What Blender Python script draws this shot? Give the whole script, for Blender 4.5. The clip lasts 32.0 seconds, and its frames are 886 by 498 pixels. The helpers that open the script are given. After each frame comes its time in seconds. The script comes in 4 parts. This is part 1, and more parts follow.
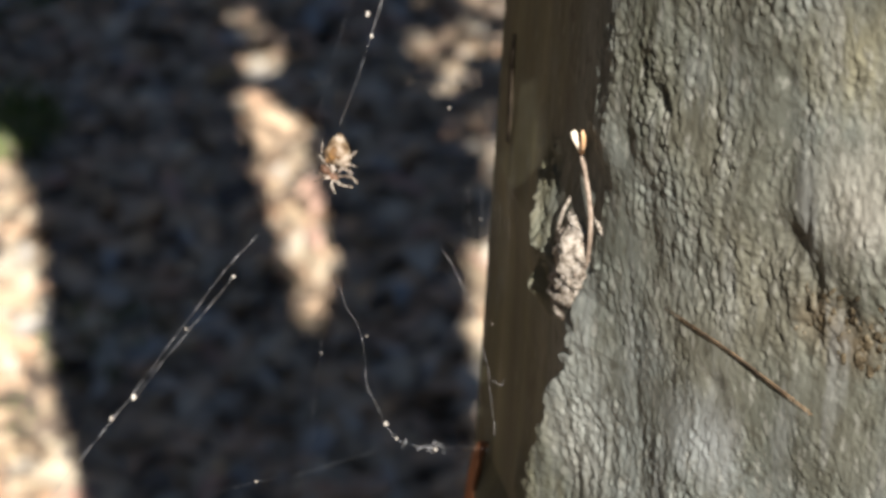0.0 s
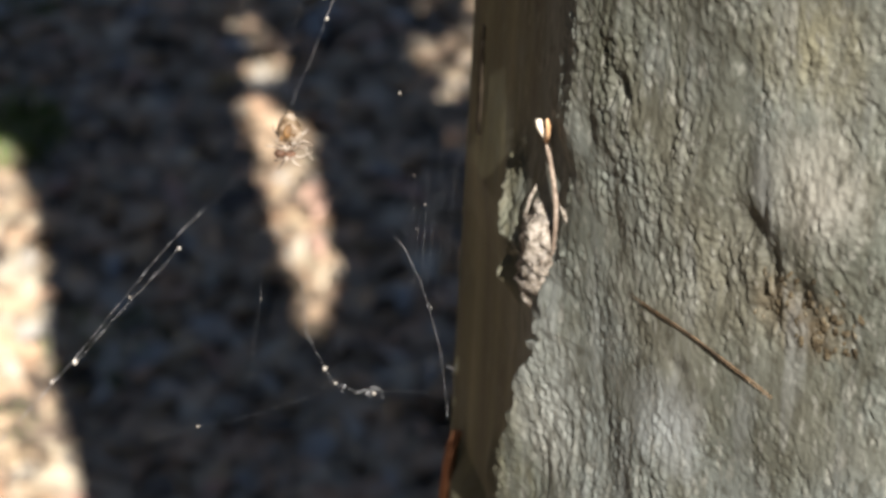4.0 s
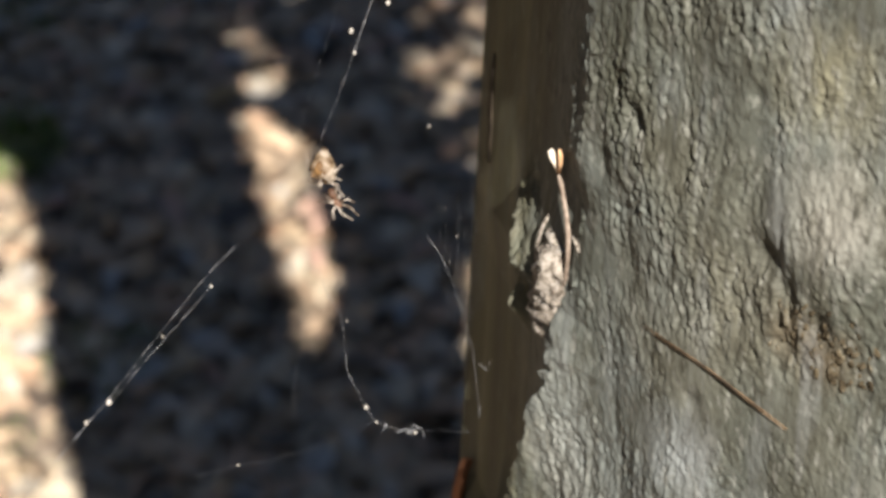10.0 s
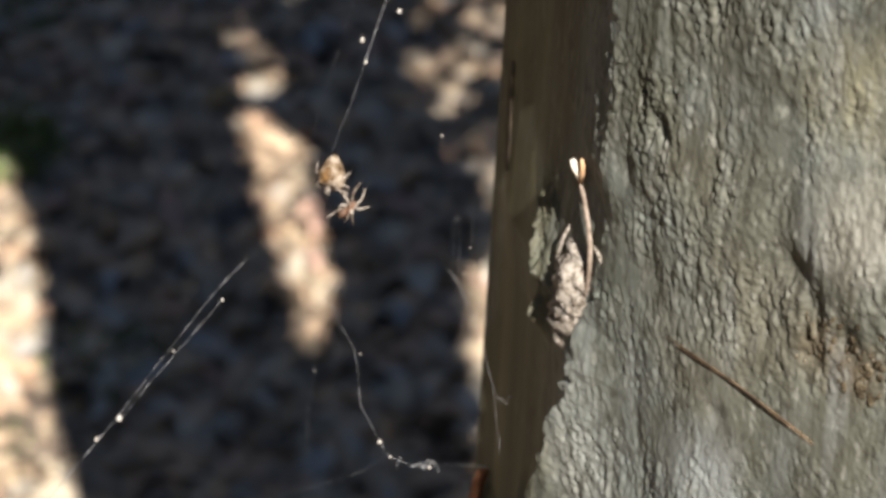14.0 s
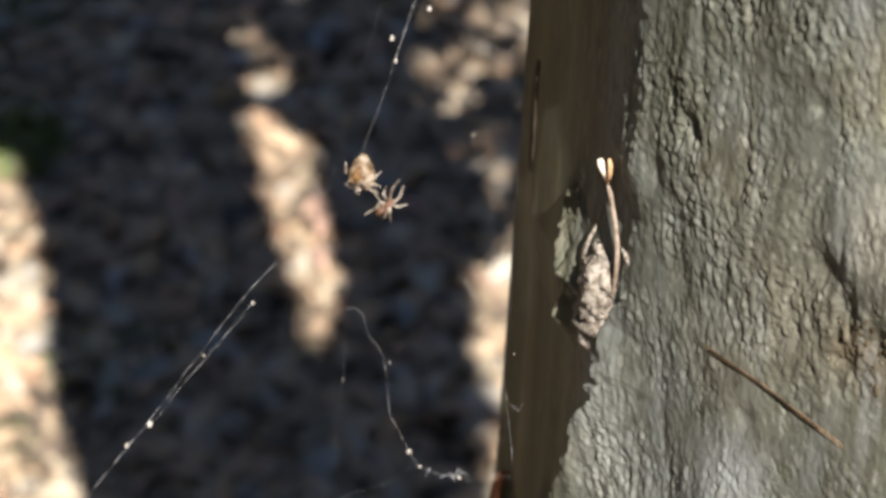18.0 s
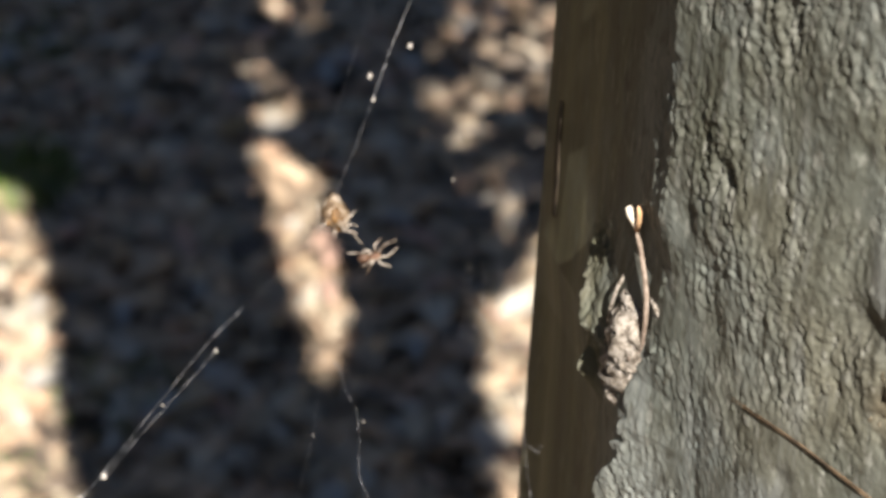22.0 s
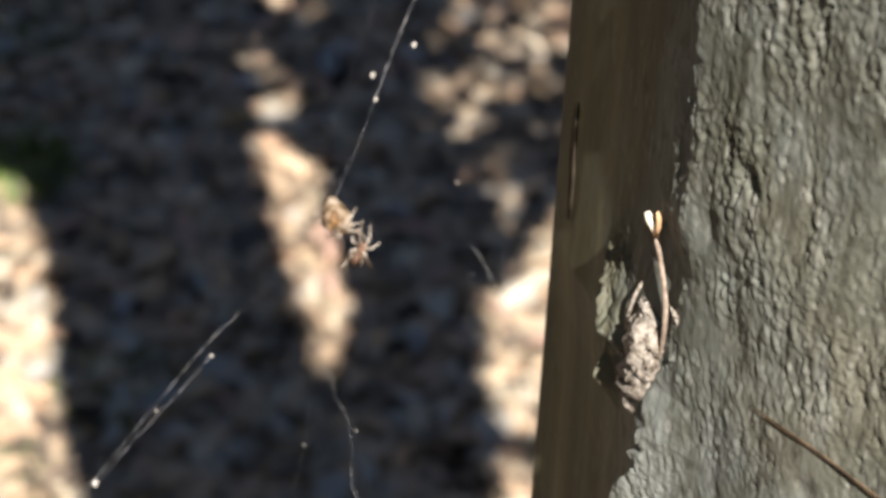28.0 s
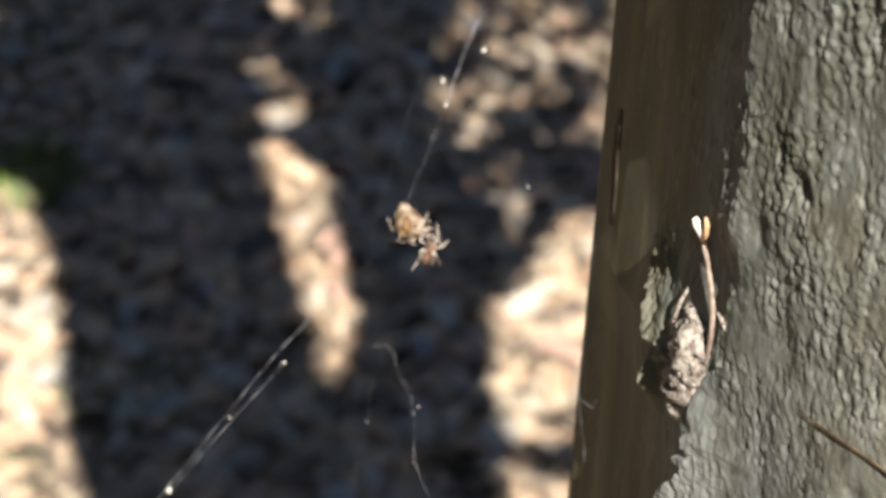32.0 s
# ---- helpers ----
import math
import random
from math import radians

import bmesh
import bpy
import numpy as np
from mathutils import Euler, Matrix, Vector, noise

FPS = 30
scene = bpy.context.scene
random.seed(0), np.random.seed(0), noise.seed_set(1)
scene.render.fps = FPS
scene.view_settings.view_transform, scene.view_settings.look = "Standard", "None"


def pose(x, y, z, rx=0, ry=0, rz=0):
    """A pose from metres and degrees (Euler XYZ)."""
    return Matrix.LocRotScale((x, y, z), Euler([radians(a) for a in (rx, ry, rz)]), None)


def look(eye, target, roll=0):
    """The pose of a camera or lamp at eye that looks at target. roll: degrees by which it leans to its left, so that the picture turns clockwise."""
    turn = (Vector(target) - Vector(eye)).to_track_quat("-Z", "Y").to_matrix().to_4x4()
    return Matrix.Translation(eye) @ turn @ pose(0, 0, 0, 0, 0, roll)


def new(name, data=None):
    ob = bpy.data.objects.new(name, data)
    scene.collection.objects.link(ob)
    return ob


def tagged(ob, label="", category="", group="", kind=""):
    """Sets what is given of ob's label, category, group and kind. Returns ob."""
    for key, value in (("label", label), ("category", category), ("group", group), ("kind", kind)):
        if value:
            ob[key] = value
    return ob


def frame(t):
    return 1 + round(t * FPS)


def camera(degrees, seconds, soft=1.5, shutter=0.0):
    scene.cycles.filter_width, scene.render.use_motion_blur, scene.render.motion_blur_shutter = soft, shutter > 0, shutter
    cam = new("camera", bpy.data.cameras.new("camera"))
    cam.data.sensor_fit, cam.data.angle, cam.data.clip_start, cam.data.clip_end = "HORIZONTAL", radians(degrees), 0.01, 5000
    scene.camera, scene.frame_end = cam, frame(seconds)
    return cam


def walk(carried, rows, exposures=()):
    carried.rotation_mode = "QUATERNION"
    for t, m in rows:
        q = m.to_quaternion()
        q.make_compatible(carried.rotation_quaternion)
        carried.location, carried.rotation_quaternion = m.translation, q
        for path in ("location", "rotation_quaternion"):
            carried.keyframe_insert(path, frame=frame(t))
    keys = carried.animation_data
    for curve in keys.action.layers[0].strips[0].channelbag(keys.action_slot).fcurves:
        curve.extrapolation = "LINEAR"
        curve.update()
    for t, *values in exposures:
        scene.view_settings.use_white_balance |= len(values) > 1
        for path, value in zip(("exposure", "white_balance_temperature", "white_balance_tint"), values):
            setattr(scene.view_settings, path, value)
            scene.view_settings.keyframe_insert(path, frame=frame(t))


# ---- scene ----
DEG = 22.0
cam = camera(DEG, 32.0, soft=3.3, shutter=0.0)
PATH = [
    (0, look((-0.00453, 0.00494, 1.69888), (0.00280, 1.72994, 0.68680), 0.314)),
    (0.5, look((-0.00399, 0.00404, 1.69866), (0.00325, 1.73014, 0.68845), 0.329)),
    (1, look((-0.00283, 0.00353, 1.69834), (0.00234, 1.72963, 0.68812), 0.271)),
    (1.5, look((-0.00184, 0.00221, 1.69800), (0.00247, 1.72790, 0.68707), 0.221)),
    (2, look((-0.00082, 0.00117, 1.69768), (0.00369, 1.72715, 0.68726), 0.244)),
    (2.5, look((0.00035, -0.00048, 1.69798), (0.00402, 1.72594, 0.68830), 0.229)),
    (3, look((0.00157, -0.00097, 1.69829), (0.00399, 1.72605, 0.68963), 0.043)),
    (3.5, look((0.00238, -0.00145, 1.69828), (0.00367, 1.72649, 0.69119), 0.097)),
    (5.5, look((0.00386, -0.00247, 1.69900), (0.00401, 1.72709, 0.69469), -0.019)),
    (6, look((0.00341, -0.00238, 1.69906), (0.00393, 1.72756, 0.69543), -0.074)),
    (6.5, look((0.00282, -0.00233, 1.69880), (0.00177, 1.72778, 0.69544), -0.078)),
    (7, look((0.00179, -0.00258, 1.69911), (0.00131, 1.72766, 0.69597), -0.104)),
    (7.5, look((0.00144, -0.00199, 1.69930), (0.00098, 1.72912, 0.69769), -0.012)),
    (8, look((0.00068, -0.00189, 1.69990), (-0.00145, 1.72940, 0.69860), -0.036)),
    (8.5, look((0.00006, -0.00054, 1.69976), (-0.00189, 1.73104, 0.69895), -0.037)),
    (9, look((0.00004, 0.00001, 1.70003), (0.00004, 1.73207, 0.70005), -0.000)),
    (9.5, look((0.00013, 0.00041, 1.70027), (0.00107, 1.73307, 0.70133), 0.040)),
    (10, look((0.00014, 0.00100, 1.70103), (0.00385, 1.73434, 0.70327), -0.011)),
    (10.5, look((-0.00034, 0.00101, 1.70177), (0.00455, 1.73523, 0.70556), 0.028)),
    (11, look((-0.00090, 0.00270, 1.70150), (0.00403, 1.73781, 0.70681), -0.086)),
    (11.5, look((-0.00223, 0.00221, 1.70137), (0.00333, 1.73762, 0.70722), -0.010)),
    (12, look((-0.00309, 0.00317, 1.70018), (0.00231, 1.73795, 0.70494), -0.011)),
    (12.5, look((-0.00388, 0.00389, 1.69980), (0.00207, 1.73896, 0.70506), 0.065)),
    (13, look((-0.00436, 0.00482, 1.69952), (0.00121, 1.73936, 0.70386), 0.096)),
    (13.5, look((-0.00427, 0.00627, 1.69950), (0.00180, 1.73995, 0.70234), 0.119)),
    (14, look((-0.00448, 0.00617, 1.70009), (0.00313, 1.73986, 0.70297), 0.148)),
    (14.5, look((-0.00528, 0.00625, 1.70026), (0.00244, 1.73933, 0.70208), 0.208)),
    (16.5, look((-0.00763, 0.00809, 1.69971), (-0.00104, 1.74175, 0.70252), 0.289)),
    (17, look((-0.00794, 0.00932, 1.69889), (-0.00215, 1.74214, 0.70024), 0.203)),
    (17.5, look((-0.00797, 0.01075, 1.69787), (-0.00201, 1.74341, 0.69895), 0.202)),
    (18, look((-0.00861, 0.01047, 1.69796), (-0.00346, 1.74365, 0.69994), 0.294)),
    (18.5, look((-0.00914, 0.01241, 1.69733), (-0.00420, 1.74617, 0.70030), 0.173)),
    (19, look((-0.00965, 0.01410, 1.69684), (-0.00770, 1.75022, 0.70392), 0.239)),
    (19.5, look((-0.01030, 0.01616, 1.69687), (-0.00915, 1.75583, 0.71019), 0.162)),
    (20, look((-0.01046, 0.02016, 1.69525), (-0.00966, 1.76192, 0.71226), 0.227)),
    (20.5, look((-0.01065, 0.02109, 1.69520), (-0.01063, 1.76758, 0.72065), 0.222)),
    (21, look((-0.01046, 0.02419, 1.69381), (-0.01351, 1.77076, 0.71938), 0.196)),
    (21.5, look((-0.01061, 0.02625, 1.69282), (-0.01253, 1.77266, 0.71811), 0.272)),
    (22, look((-0.01089, 0.02829, 1.69174), (-0.01280, 1.77490, 0.71740), 0.298)),
    (22.5, look((-0.01067, 0.02973, 1.69092), (-0.01540, 1.77587, 0.71574), 0.274)),
    (23, look((-0.01043, 0.03082, 1.69083), (-0.01506, 1.77804, 0.71759), 0.334)),
    (23.5, look((-0.01000, 0.03331, 1.69020), (-0.01508, 1.77942, 0.71498), 0.253)),
    (24, look((-0.00951, 0.03467, 1.69021), (-0.01465, 1.78099, 0.71535), 0.247)),
    (24.5, look((-0.00985, 0.03564, 1.68955), (-0.01450, 1.78087, 0.71275), 0.266)),
    (25, look((-0.01020, 0.03668, 1.68869), (-0.01679, 1.78066, 0.70966), 0.245)),
    (25.5, look((-0.01017, 0.03846, 1.68806), (-0.01628, 1.78092, 0.70634), 0.217)),
    (27.5, look((-0.01248, 0.03825, 1.68915), (-0.01363, 1.77985, 0.70587), 0.243)),
    (28, look((-0.01349, 0.03753, 1.68978), (-0.01485, 1.77977, 0.70765), 0.289)),
    (28.5, look((-0.01463, 0.03744, 1.69036), (-0.01414, 1.78163, 0.71168), 0.253)),
    (29, look((-0.01646, 0.03595, 1.69071), (-0.01751, 1.77949, 0.71090), 0.340)),
    (29.5, look((-0.01783, 0.03568, 1.69069), (-0.01966, 1.77963, 0.71159), 0.321)),
    (30, look((-0.01919, 0.03605, 1.69043), (-0.02180, 1.78059, 0.71238), 0.359)),
    (30.5, look((-0.02034, 0.03616, 1.69044), (-0.02188, 1.78218, 0.71503), 0.395)),
    (31, look((-0.02098, 0.03746, 1.68973), (-0.02329, 1.78294, 0.71336), 0.384)),
    (31.5, look((-0.02142, 0.03775, 1.68918), (-0.02354, 1.78371, 0.71367), 0.504)),
    (32, look((-0.02153, 0.03680, 1.68949), (-0.02368, 1.78247, 0.71346), 0.537)),
]
walk(cam, PATH, [(0, 1.0), (6, 0.97), (12, 0.96), (18, 0.98), (23, 1.04), (28, 1.09), (32, 1.14)])
cam.data.dof.use_dof = True
cam.data.dof.focus_distance = 0.40
cam.data.dof.aperture_fstop = 26.0

# ---- light ----
SUN_AZ, SUN_EL = radians(13.9), radians(40.0)      # the sun stands behind the eye, a little to its right
SUN = Vector((math.sin(SUN_AZ) * math.cos(SUN_EL), -math.cos(SUN_AZ) * math.cos(SUN_EL), math.sin(SUN_EL)))
sun = new("sun", bpy.data.lights.new("sun", "SUN"))
sun.data.energy, sun.data.angle, sun.data.color = 6.0, radians(0.45), (1.0, 0.92, 0.82)
sun.matrix_world = look(SUN * 30, (0, 0, 0))
world = bpy.data.worlds.new("sky")
scene.world = world
world.use_nodes = True
sky = world.node_tree.nodes.new("ShaderNodeTexSky")
sky.sky_type, sky.sun_disc = "NISHITA", False
sky.ozone_density, sky.dust_density = 2.3, 0.5
sky.sun_elevation, sky.sun_rotation = SUN_EL, math.pi - SUN_AZ
back = world.node_tree.nodes["Background"]
back.inputs["Strength"].default_value = 0.030
world.node_tree.links.new(sky.outputs[0], back.inputs["Color"])


# ---- materials ----
class Mat:
    """A procedural material, put together socket by socket."""

    def __init__(self, name, rough=0.8, spec=0.3):
        self.m = bpy.data.materials.new(name)
        self.m.use_nodes = True
        self.t = self.m.node_tree
        self.b = self.t.nodes["Principled BSDF"]
        self.b.inputs["Roughness"].default_value = rough
        self.b.inputs["Specular IOR Level"].default_value = spec
        self.co = self.t.nodes.new("ShaderNodeTexCoord").outputs["Object"]

    def put(self, socket, value):
        if isinstance(value, bpy.types.NodeSocket):
            self.t.links.new(value, socket)
        else:
            socket.default_value = value

    def noise(self, scale, detail=4.0, stretch=(1, 1, 1), rough=0.55):
        mp = self.t.nodes.new("ShaderNodeMapping")
        mp.inputs["Scale"].default_value = stretch
        self.t.links.new(self.co, mp.inputs["Vector"])
        n = self.t.nodes.new("ShaderNodeTexNoise")
        n.inputs["Scale"].default_value, n.inputs["Detail"].default_value, n.inputs["Roughness"].default_value = scale, detail, rough
        self.t.links.new(mp.outputs[0], n.inputs["Vector"])
        return n.outputs["Fac"]

    def ramp(self, fac, stops):
        r = self.t.nodes.new("ShaderNodeValToRGB")
        self.put(r.inputs[0], fac)
        e = r.color_ramp.elements
        while len(e) < len(stops):
            e.new(0.5)
        for el, (at, col) in zip(e, stops):
            el.position, el.color = at, (*col, 1) if len(col) == 3 else col
        return r.outputs[0]

    def mix(self, fac, a, b, how="MIX"):
        n = self.t.nodes.new("ShaderNodeMix")
        n.data_type, n.blend_type = "RGBA", how
        for s, v in ((n.inputs[0], fac), (n.inputs[6], a), (n.inputs[7], b)):
            self.put(s, v if not isinstance(v, tuple) else (*v, 1))
        return n.outputs[2]

    def color(self, c):
        self.put(self.b.inputs["Base Color"], c if not isinstance(c, tuple) else (*c, 1))
        return self

    def bump(self, height, strength=0.5, distance=0.001):
        n = self.t.nodes.new("ShaderNodeBump")
        n.inputs["Strength"].default_value, n.inputs["Distance"].default_value = strength, distance
        self.put(n.inputs["Height"], height)
        self.put(self.b.inputs["Normal"], n.outputs[0])
        return self

    def spot(self, place, size, most):
        """A soft-edged, uneven patch round a place: half-widths in metres, and how strong it is at most."""
        mp = self.t.nodes.new("ShaderNodeMapping")
        mp.inputs["Location"].default_value = [-c / q for c, q in zip(place, size)]
        mp.inputs["Scale"].default_value = [1 / q for q in size]
        self.t.links.new(self.co, mp.inputs["Vector"])
        far = self.t.nodes.new("ShaderNodeVectorMath")
        far.operation = "LENGTH"
        self.t.links.new(mp.outputs[0], far.inputs[0])
        sum_ = self.t.nodes.new("ShaderNodeMath")
        sum_.operation, sum_.inputs[1].default_value = "MULTIPLY_ADD", 0.7
        self.put(sum_.inputs[0], self.noise(230, 5, (1, 1, 0.5)))
        self.put(sum_.inputs[2], far.outputs["Value"])
        return self.ramp(sum_.outputs[0], [(0.42, grey(most)), (1.0, grey(0.0))])

    def chance(self, island=False):
        if island:
            return self.t.nodes.new("ShaderNodeNewGeometry").outputs["Random Per Island"]
        return self.t.nodes.new("ShaderNodeObjectInfo").outputs["Random"]


def grey(v):
    return (v, v, v)


# ochre stains, pale patches, plus painted sun and shade: place, half-widths, colour, strength
BARK_STAINS_AND_SHADING = [((0.0644, 0.3244, 1.4932), (0.018, 0.018, 0.013), (0.105, 0.074, 0.038), 0.7), ((0.0591, 0.3285, 1.4957), (0.012, 0.012, 0.010), (0.12, 0.09, 0.052), 0.5),
               # dark entry: the shade in the groove put into the colour
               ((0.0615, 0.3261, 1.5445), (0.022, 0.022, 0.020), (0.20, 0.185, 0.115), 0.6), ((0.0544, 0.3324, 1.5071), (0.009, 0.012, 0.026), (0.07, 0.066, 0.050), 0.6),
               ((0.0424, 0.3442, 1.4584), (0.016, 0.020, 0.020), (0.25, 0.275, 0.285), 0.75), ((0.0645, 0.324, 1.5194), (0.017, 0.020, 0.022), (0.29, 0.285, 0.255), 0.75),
               # shade near the top and sunlight lower down, painted into the bark colour
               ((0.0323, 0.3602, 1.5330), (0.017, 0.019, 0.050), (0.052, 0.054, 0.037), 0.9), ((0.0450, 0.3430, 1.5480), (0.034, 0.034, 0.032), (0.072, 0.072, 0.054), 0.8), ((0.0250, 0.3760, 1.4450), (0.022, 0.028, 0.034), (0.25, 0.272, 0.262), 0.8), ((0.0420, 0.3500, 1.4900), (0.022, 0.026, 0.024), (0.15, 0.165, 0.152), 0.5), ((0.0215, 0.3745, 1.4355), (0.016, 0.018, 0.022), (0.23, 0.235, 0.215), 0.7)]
bark = Mat("smooth_bark", 0.72, 0.28)
k = bark.ramp(bark.noise(26, 5, (1, 1, 0.6)), [(0.28, (0.066, 0.069, 0.053)), (0.46, (0.103, 0.113, 0.098)), (0.68, (0.172, 0.192, 0.186))])
k = bark.mix(bark.ramp(bark.noise(13, 4, (1.1, 0.9, 1.0)), [(0.54, grey(0.0)), (0.70, grey(0.45))]), k, (0.158, 0.142, 0.098))
k = bark.mix(bark.ramp(bark.noise(120, 4, (1, 1, 0.5)), [(0.50, grey(0.0)), (0.64, grey(0.55))]), k, (0.060, 0.058, 0.042))
for place, size, tone, most in BARK_STAINS_AND_SHADING:
    k = bark.mix(bark.spot(place, size, most), k, tone)
k = bark.mix(bark.ramp(bark.noise(450, 3, (1, 1, 0.45)), [(0.34, grey(0.6)), (0.47, grey(0.0))]), k, (0.040, 0.037, 0.026))
k = bark.mix(bark.ramp(bark.noise(560, 2, (1, 1, 0.4)), [(0.56, grey(0.0)), (0.70, grey(0.5))]), k, (0.27, 0.275, 0.25))
k = bark.mix(bark.ramp(bark.noise(150, 4, (1, 1, 0.14)), [(0.55, grey(0.0)), (0.75, grey(0.5))]), k, (0.22, 0.235, 0.24))
# olive-brown bands; the flank's warm bounced light is put into their colour
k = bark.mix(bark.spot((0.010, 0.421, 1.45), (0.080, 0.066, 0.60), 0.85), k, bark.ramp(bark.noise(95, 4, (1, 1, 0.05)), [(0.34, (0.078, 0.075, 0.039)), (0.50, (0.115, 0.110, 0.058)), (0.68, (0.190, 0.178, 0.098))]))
# plain grey bark colour over that tint, where the scale is sunlit
k = bark.mix(bark.spot((0.0152, 0.3985, 1.4775), (0.0050, 0.0075, 0.0150), 0.9), k, bark.ramp(bark.noise(420, 4, (1, 1, 0.5)), [(0.38, (0.060, 0.058, 0.046)), (0.58, (0.20, 0.198, 0.172))]))
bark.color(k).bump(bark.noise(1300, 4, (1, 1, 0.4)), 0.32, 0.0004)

flake = Mat("dry_bark_flake", 0.7, 0.3)
flake.color(flake.ramp(flake.noise(260, 4, (1, 1, 0.2)), [(0.3, (0.16, 0.07, 0.035)), (0.6, (0.42, 0.17, 0.075)), (0.8, (0.54, 0.28, 0.15))])).bump(flake.noise(900, 3), 0.4, 0.0004)
flake_gap_dark = Mat("dark_flake_and_gap_shade", 0.8, 0.2)
flake_gap_dark.color(flake_gap_dark.ramp(flake_gap_dark.noise(300, 4), [(0.3, (0.014, 0.011, 0.008)), (0.7, (0.045, 0.035, 0.024))])).bump(flake_gap_dark.noise(900, 3), 0.4, 0.0004)

scab_m = Mat("ochre_scab", 0.85, 0.2)
scab_m.color(scab_m.ramp(scab_m.noise(500, 4), [(0.35, (0.030, 0.023, 0.014)), (0.55, (0.095, 0.076, 0.047)), (0.72, (0.21, 0.19, 0.145))])).bump(scab_m.noise(1500, 3), 0.5, 0.0004)
crumb_m = Mat("pale_crumbs", 0.85, 0.2)
crumb_m.color(crumb_m.ramp(crumb_m.noise(300, 3), [(0.35, (0.16, 0.15, 0.13)), (0.65, (0.44, 0.42, 0.38))]))
bag = Mat("bark_crumb_case", 0.85, 0.2)
k = bag.ramp(bag.noise(760, 5), [(0.30, (0.085, 0.070, 0.056)), (0.43, (0.235, 0.205, 0.172)), (0.60, (0.42, 0.385, 0.345))])
bag.color(k).bump(bag.noise(1500, 4), 0.7, 0.0006)
twig = Mat("weathered_twig", 0.7, 0.3)
twig.color(twig.ramp(twig.noise(900, 4, (1, 1, 0.5)), [(0.3, (0.12, 0.088, 0.066)), (0.55, (0.27, 0.215, 0.175)), (0.75, (0.40, 0.345, 0.30))])).bump(twig.noise(1500, 3), 0.4, 0.0004)
brown_twig = Mat("orange_brown_twig", 0.55, 0.4)
brown_twig.color(brown_twig.ramp(brown_twig.noise(700, 4, (1, 1, 0.5)), [(0.32, (0.30, 0.15, 0.07)), (0.52, (0.50, 0.28, 0.14)), (0.72, (0.62, 0.42, 0.26))])).bump(brown_twig.noise(1500, 3), 0.4, 0.0004)
pale_wood = Mat("pale_split_wood", 0.6, 0.3)
pale_wood.color(pale_wood.ramp(pale_wood.noise(600, 3), [(0.3, (0.68, 0.55, 0.40)), (0.6, (0.86, 0.78, 0.66))])).bump(pale_wood.noise(1500, 3), 0.3, 0.0003)
needle_m = Mat("dry_needle", 0.6, 0.35)
needle_m.color(needle_m.ramp(needle_m.noise(300, 3), [(0.38, (0.045, 0.028, 0.016)), (0.55, (0.17, 0.108, 0.058)), (0.75, (0.36, 0.26, 0.16))]))

silk = Mat("silk", 0.35, 0.6)
silk.color(silk.ramp(silk.noise(500, 3), [(0.42, (0.03, 0.032, 0.036)), (0.66, (0.32, 0.33, 0.36))]))
silk_dim = Mat("fine_silk", 0.4, 0.5)
silk_dim.color(silk_dim.ramp(silk_dim.noise(300, 3), [(0.35, (0.03, 0.033, 0.04)), (0.75, (0.14, 0.15, 0.17))]))
bead_m = Mat("silk_debris", 0.8, 0.3)
bead_m.color(bead_m.ramp(bead_m.noise(900, 3), [(0.3, (0.2, 0.18, 0.16)), (0.6, (0.5, 0.475, 0.45))]))
abdomen_m = Mat("pale_abdomen", 0.6, 0.35)
k = abdomen_m.ramp(abdomen_m.noise(420, 4), [(0.38, (0.070, 0.042, 0.022)), (0.50, (0.17, 0.122, 0.078)), (0.62, (0.32, 0.27, 0.22))])
abdomen_m.color(k).bump(abdomen_m.noise(1500, 3), 0.4, 0.0003)
marking_m = Mat("brown_marking", 0.6, 0.3)
marking_m.color(marking_m.ramp(marking_m.noise(900, 3), [(0.3, (0.045, 0.022, 0.010)), (0.7, (0.20, 0.11, 0.04))]))
leg_m = Mat("banded_leg", 0.55, 0.35)
leg_m.color(leg_m.ramp(leg_m.noise(700, 2), [(0.38, (0.03, 0.020, 0.013)), (0.48, (0.13, 0.095, 0.07)), (0.60, (0.40, 0.355, 0.31))]))
male_m = Mat("brown_spider_skin", 0.55, 0.35)
male_m.color(male_m.ramp(male_m.noise(800, 3), [(0.35, (0.05, 0.026, 0.016)), (0.55, (0.15, 0.080, 0.050)), (0.7, (0.30, 0.21, 0.15))]))

soil = Mat("dark_woodland_soil", 0.95, 0.15)
k = soil.ramp(soil.noise(7, 6), [(0.32, (0.020, 0.016, 0.014)), (0.5, (0.045, 0.037, 0.032)), (0.7, (0.11, 0.085, 0.065))])
k = soil.mix(soil.ramp(soil.noise(60, 4), [(0.5, grey(0.0)), (0.72, grey(0.6))]), k, (0.22, 0.17, 0.13))
soil.color(k).bump(soil.noise(45, 6), 0.8, 0.02)
litter = Mat("dry_leaf_litter", 0.45, 0.5)
k = litter.ramp(litter.chance(True), [(0.0, (0.075, 0.061, 0.051)), (0.14, (0.150, 0.120, 0.095)), (0.27, (0.308, 0.253, 0.191)), (0.50, (0.479, 0.387, 0.275)), (0.70, (0.524, 0.337, 0.228)), (0.80, (0.570, 0.489, 0.365)), (0.92, (0.410, 0.404, 0.392)), (1.0, (0.620, 0.561, 0.445))])
k = litter.mix(litter.ramp(litter.noise(90, 4), [(0.4, grey(0.0)), (0.75, grey(0.4))]), k, (0.22, 0.16, 0.12))
litter.color(k).bump(litter.noise(160, 3), 0.4, 0.003)
pink_leaf = Mat("pinkish_dry_leaf", 0.7, 0.3)
